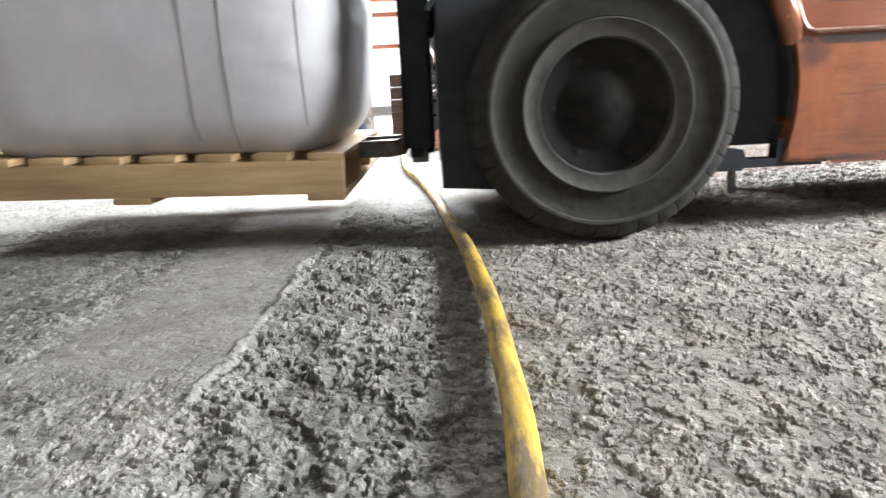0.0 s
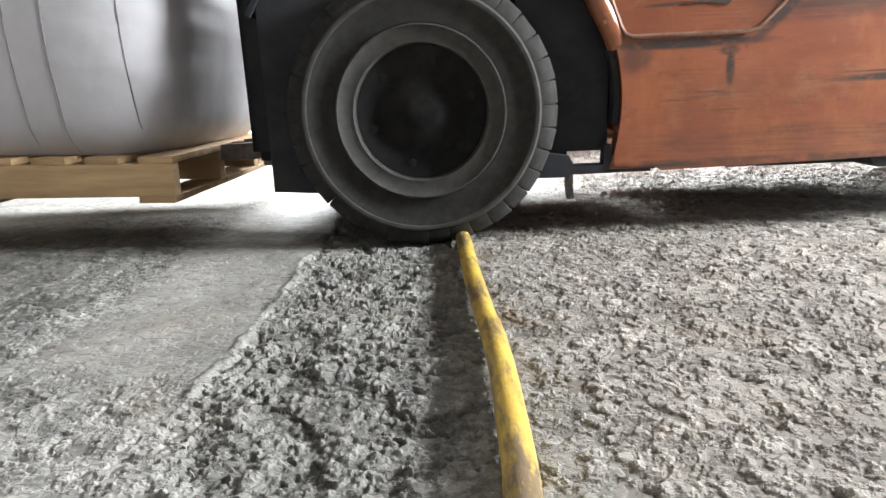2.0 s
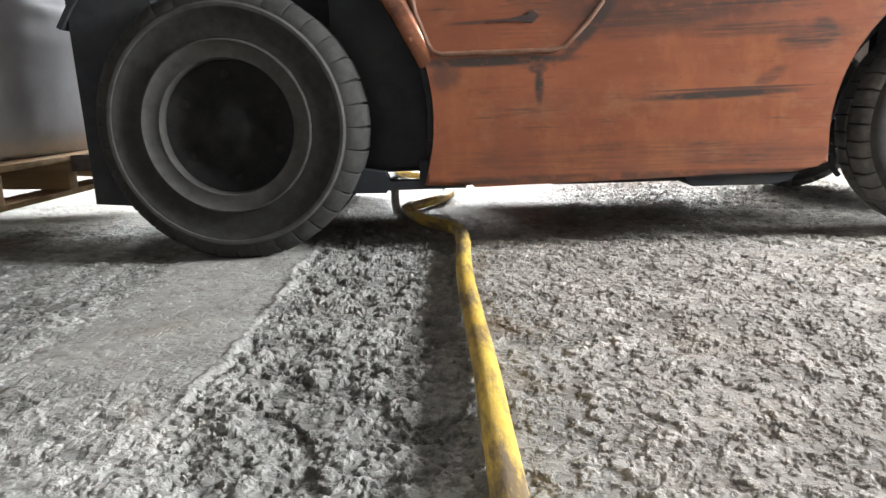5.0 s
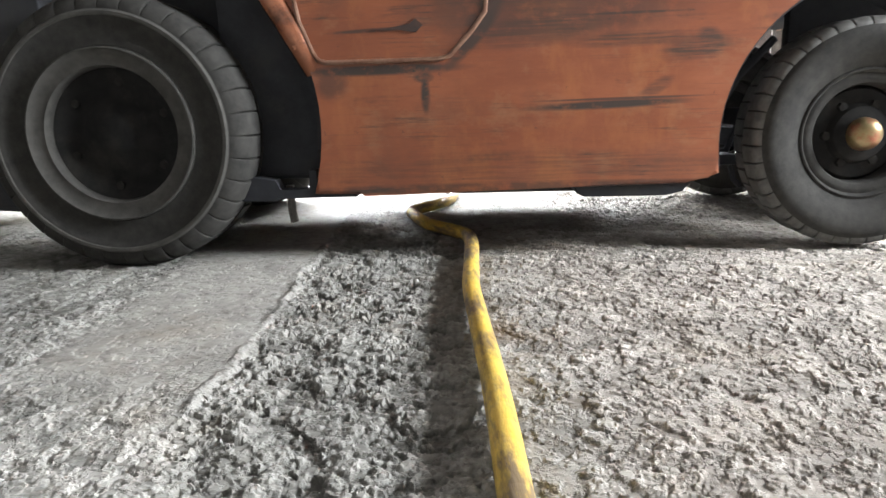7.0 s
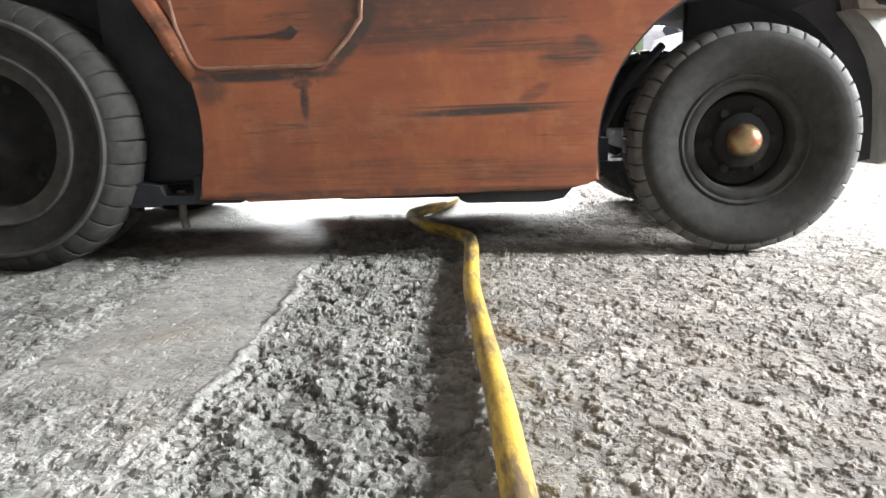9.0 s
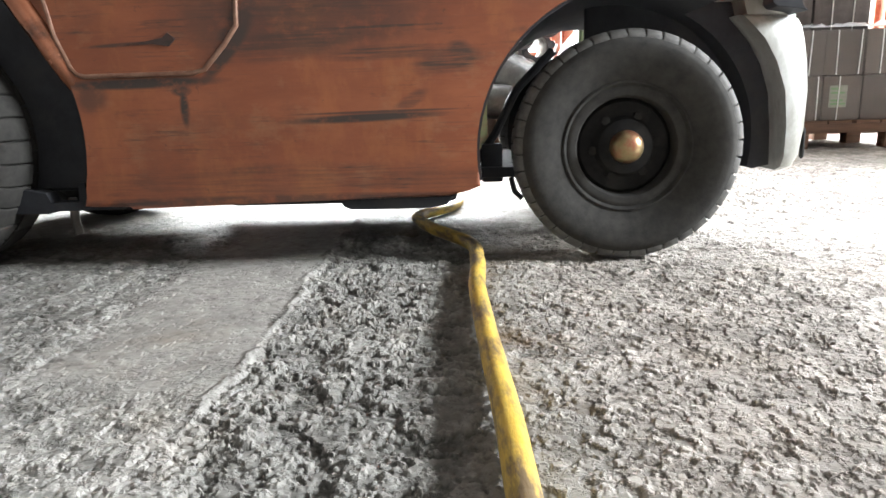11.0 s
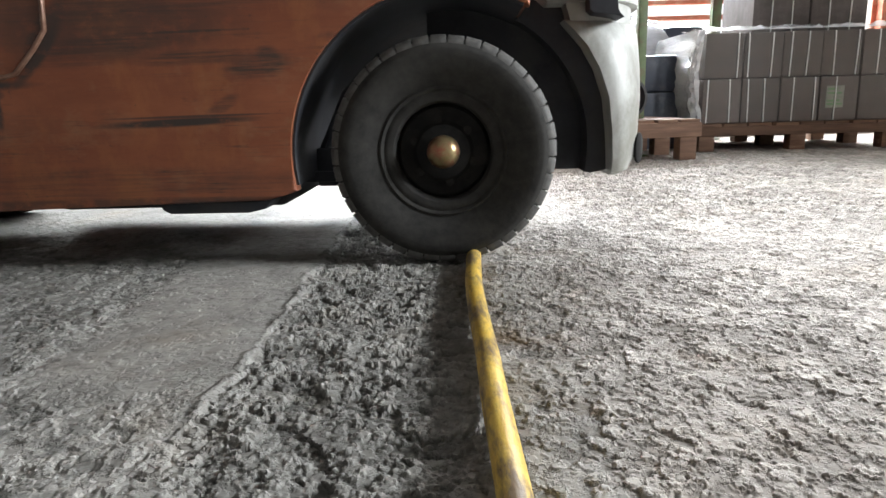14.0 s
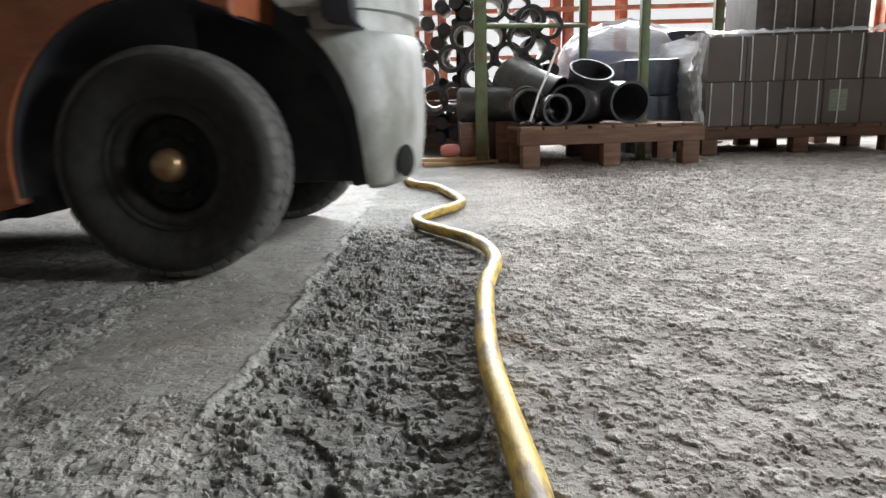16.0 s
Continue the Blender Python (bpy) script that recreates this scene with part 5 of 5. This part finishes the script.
def make_fittings():
    top = 0.268
    elbow = "wide black plastic pipe elbow on the wooden pallet"
    make_fitting("pipe_elbow", elbow, pose(1.06, 4.86, top + 0.06, 30, -4, 0), 0.150, 0.36, 10)
    make_fitting("pipe_elbow", "dusty grey pipe elbow leaning on other fittings", pose(0.56, 5.10, top + 0.33, 112, 0, 28), 0.165, 0.46, 25, True)
    make_fitting("pipe_elbow", elbow, pose(0.62, 4.56, top + 0.125, -86, 0, 10), 0.12, 0.30, 75)
    make_fitting("pipe_elbow", elbow, pose(0.87, 4.50, top + 0.135, -87, 0, -8), 0.13, 0.34, 80)
    make_fitting("pipe_elbow", elbow, pose(1.30, 4.52, top + 0.14, -86, 0, 6), 0.135, 0.32, -70)
    make_fitting("pipe_elbow", elbow, pose(0.78, 4.40, top + 0.105, -88, 0, 20), 0.10, 0.26, 70)
    make_fitting("pipe_sleeve", "dusty dark-grey pipe sleeve with a black end lying by the rack", pose(0.17, 5.05, 0.42, 90, 0, 70), 0.125, 0.42, 0, True)
    for x in (0.20, 0.45):
        solo("timber_bearer", box(B(), x - 0.05, x + 0.05, 4.75, 5.4, 0.0, 0.295, 0.004), M_REDWOOD, "dark timber bearer under the pipe sleeve", "timber", group="bearers")
    ring = lathe(B(), [(0.125, -0.006), (0.131, 0), (0.125, 0.006), (0.119, 0)], 40, pose(0.60, 4.60, top + 0.14, 0, 0, 20), closed=True)
    solo("hoop", ring, M_STEEL, "thin steel hoop leaning on the fittings", "hoop")
    for k in range(9):
        rnd = random.Random(30 + k)
        x, y = 0.62 + rnd.uniform(0, 0.20), 4.45 + rnd.uniform(0, 0.1)
        bm = lathe(B(), [(0.012, 0), (0.016, 0.004), (0.016, 0.05), (0.008, 0.055), (0.008, 0.11), (0.0, 0.11)], 8, pose(x, y, top + 0.02 + 0.01 * k, rnd.uniform(-25, 25), 0, rnd.uniform(0, 180)))
        solo("bolt", bm, M_STEEL, "loose steel bolt heaped on the pallet", "bolt", group="bolts on the pallet")
    solo("rope", tube(B(), [(0.80, 4.52, 0.78), (0.73, 4.46, 0.62), (0.66, 4.42, 0.48), (0.60, 4.40, 0.30)], 0.008, 6), M_STRAP, "white rope lying across the pipe fittings", "rope")


def make_rack():
    rack = thing("storage_rack", "green painted steel storage rack frame", "rack")
    for x, y, w, h in ((0.30, 4.72, 0.085, 2.2), (1.445, 4.70, 0.058, 2.2), (1.30, 6.0, 0.07, 2.2), (2.62, 6.3, 0.08, 2.2), (0.20, 6.0, 0.07, 2.2)):
        bm = box(B(), x - w / 2, x + w / 2, y, y + 0.012, 0, h, 0.002)
        box(bm, x - w / 2, x - w / 2 + 0.012, y, y + 0.07, 0, h, 0.002)
        part("post", bm, M_GREEN, rack)
        part("foot_plate", box(B(), x - w, x + w, y - 0.04, y + 0.10, 0, 0.012, 0.002), M_GREEN, rack)
    bm = tube(B(), [(0.31, 4.74, 0.955), (1.30, 6.0, 1.075)], 0.020, 8)
    part("brace", bm, M_GREEN, rack)
    for z in (0.40, 1.75):
        part("beam", box(B(), 0.20, 1.36, 6.0, 6.04, z, z + 0.06, 0.004), M_GREEN, rack)


def make_tubs():
    bm = B()
    box(bm, 1.50, 2.07, 5.30, 5.85, 0.0, 0.45, 0.02)
    solo("plastic_crate", bm, M_NAVY, "dark blue-black plastic crate behind the pallet", "crate")
    bm = box(B(), 1.47, 2.02, 5.30, 5.85, 0.452, 0.735, 0.03)
    solo("plastic_crate", bm, M_NAVY, "dark blue-black plastic crate on another crate", "crate")
    bm = lathe(B(), [(0.22, 0), (0.25, 0.02), (0.26, 0.35), (0.265, 0.42), (0.25, 0.46), (0.0, 0.47)], 40, pose(1.52, 6.25, 0.40, 90, 0, 0))
    solo("plastic_drum", bm, M_BLUE, "blue plastic drum under clear film", "drum")
    solo("drum_plinth", box(B(), 1.2, 2.1, 5.95, 6.6, 0, 0.40, 0.01), M_REDWOOD, "dark timber plinth under a drum", "plinth")
    bm = box(B(), 2.02, 2.42, 5.95, 6.5, 0.0, 1.02, 0.07)
    solo("plastic_bin", bm, M_NAVY, "tall dark rounded plastic bin behind the cartons", "bin")
    # heap of goods under clear film
    bm = B()
    rings = []
    for j in range(15):
        v = j / 14
        ring = []
        for k in range(56):
            a = k * math.tau / 56
            w = 1 + 0.12 * noise.noise((math.cos(a) * 2, math.sin(a) * 2, v * 3)) + 0.05 * noise.noise((math.cos(a) * 9, math.sin(a) * 9, v * 9))
            r = (1 - v ** 7) * w
            ring.append(bm.verts.new((1.80 + 0.66 * r * math.cos(a), 6.3 + 0.42 * r * math.sin(a), 0.40 + 0.74 * v * (0.9 + 0.1 * w) + 0.10 * v * noise.noise((math.cos(a) * 2 * r, math.sin(a) * 2 * r, 7)) + 0.04 * noise.noise((math.cos(a) * 5, math.sin(a) * 5, v * 8)))))
        rings.append(ring)
    for a, b in zip(rings, rings[1:]):
        for k in range(56):
            bm.faces.new((a[k], a[(k + 1) % 56], b[(k + 1) % 56], b[k]))
    solo("film_cover", bm, M_GATHER, "shiny clear film draped over stored goods", "film")


def make_clutter():
    for k, (x0, y0, l, t, z) in enumerate(((-0.12, 4.62, 0.55, 12, 0.0), (-0.10, 4.75, 0.5, -6, 0.0), (-0.15, 4.70, 0.48, 4, 0.026), (-0.05, 4.95, 0.4, 20, 0.0))):
        bm = box(B(), 0, l, 0, 0.09, 0, 0.025, 0.003, pose(x0, y0, z, 0, 0, t))
        solo("plank", bm, M_WOOD, "short pale offcut plank lying on the floor", "plank", group="offcuts by the rack")
    bm = lathe(B(), [(0.0, 0), (0.034, 0.006), (0.047, 0.04), (0.049, 0.10), (0.038, 0.135), (0.0, 0.14)], 28, pose(0.0, 4.76, 0.099, 0, 0, -78))
    solo("red_can", bm, mat("faded_red_plastic", (0.42, 0.13, 0.10), (0.55, 0.21, 0.17), 12, 0.6), "faded red plastic can lying on offcuts", "can")
    # seen past the load at the start
    bm = box(B(), -0.86, -0.60, 5.4, 5.9, 0.0, 0.62, 0.02)
    solo("blue_cabinet", bm, M_BLUE, "small blue steel cabinet", "cabinet")
    bm = tube(B(), [(-0.50, 5.2, 0.0), (-0.55, 5.22, 0.9), (-0.60, 5.25, 2.0)], 0.035, 14)
    solo("white_post", bm, M_WHITE, "white painted leaning steel post", "post")
    solo("cable", tube(B(), [(-0.70, 5.3, 0.55), (-0.66, 5.28, 0.38), (-0.60, 5.25, 0.28), (-0.50, 5.16, 0.22), (-0.42, 5.12, 0.02)], 0.006, 6), M_STRAP, "pale cable hanging beside a post", "cable")


def make_steelwork():
    """Red-oxide steel columns and rails along the open far side."""
    for x, y in ((-3.4, 8.4), (-1.6, 8.4), (-0.27, 8.4), (-0.10, 8.4), (0.07, 8.4), (1.48, 8.4), (1.64, 8.4), (1.86, 8.4), (2.3, 8.4), (3.7, 8.4), (5.0, 7.5)):
        c = thing("steel_column", "red oxide painted steel column on the open shed side", "column", pose(x, y, 0), "columns along the open side")
        w = 0.055
        part("flange", box(B(), -w, w, 0, 0.018, 0, 5.6, 0.003), M_RED, c)
        part("flange", box(B(), -w, w, 0.18, 0.198, 0, 5.6, 0.003), M_RED, c)
        part("web", box(B(), -0.008, 0.008, 0.018, 0.18, 0, 5.6), M_RED, c)
    for z in (0.95, 1.32, 1.50, 2.4):
        bm = box(B(), -3.5, 4.8, 8.30, 8.40, z, z + 0.05, 0.004)
        solo("steel_rail", bm, M_RED, "red oxide horizontal steel rail between columns", "rail", group="rails along the open side")


make_pipe_stack()
make_fittings()
make_rack()
make_tubs()
make_clutter()
make_steelwork()


# ---- what moves ----
def motions():
    rows = [(t, pose(x, y, 0, 0, 0, h)) for t, x, y, h, s in FORK]
    walk(truck, rows)
    walk(load_pallet, [(t, m @ LOAD) for t, m in rows])
    walk(bulk_bag, [(t, m @ LOAD) for t, m in rows])
    for kind, wheel, (x, y, z) in wheels:
        r = 0.351 if kind == "front" else 0.293
        walk(wheel, [(t, pose(x, y, z, 0, -math.degrees(s / r), 0)) for t, _, _, _, s in FORK])
    lines = [(t, hose_line(p)) for t, p in HOSE]
    for k, ob in enumerate(hose_segments):
        keys = []
        for t, j in lines:
            d = j[k + 1] - j[k]
            keys.append((t, pose(j[k][0], j[k][1], 0.019, 0, 0, math.degrees(math.atan2(d[1], d[0])) - 90)))
        walk(ob, keys)


motions()
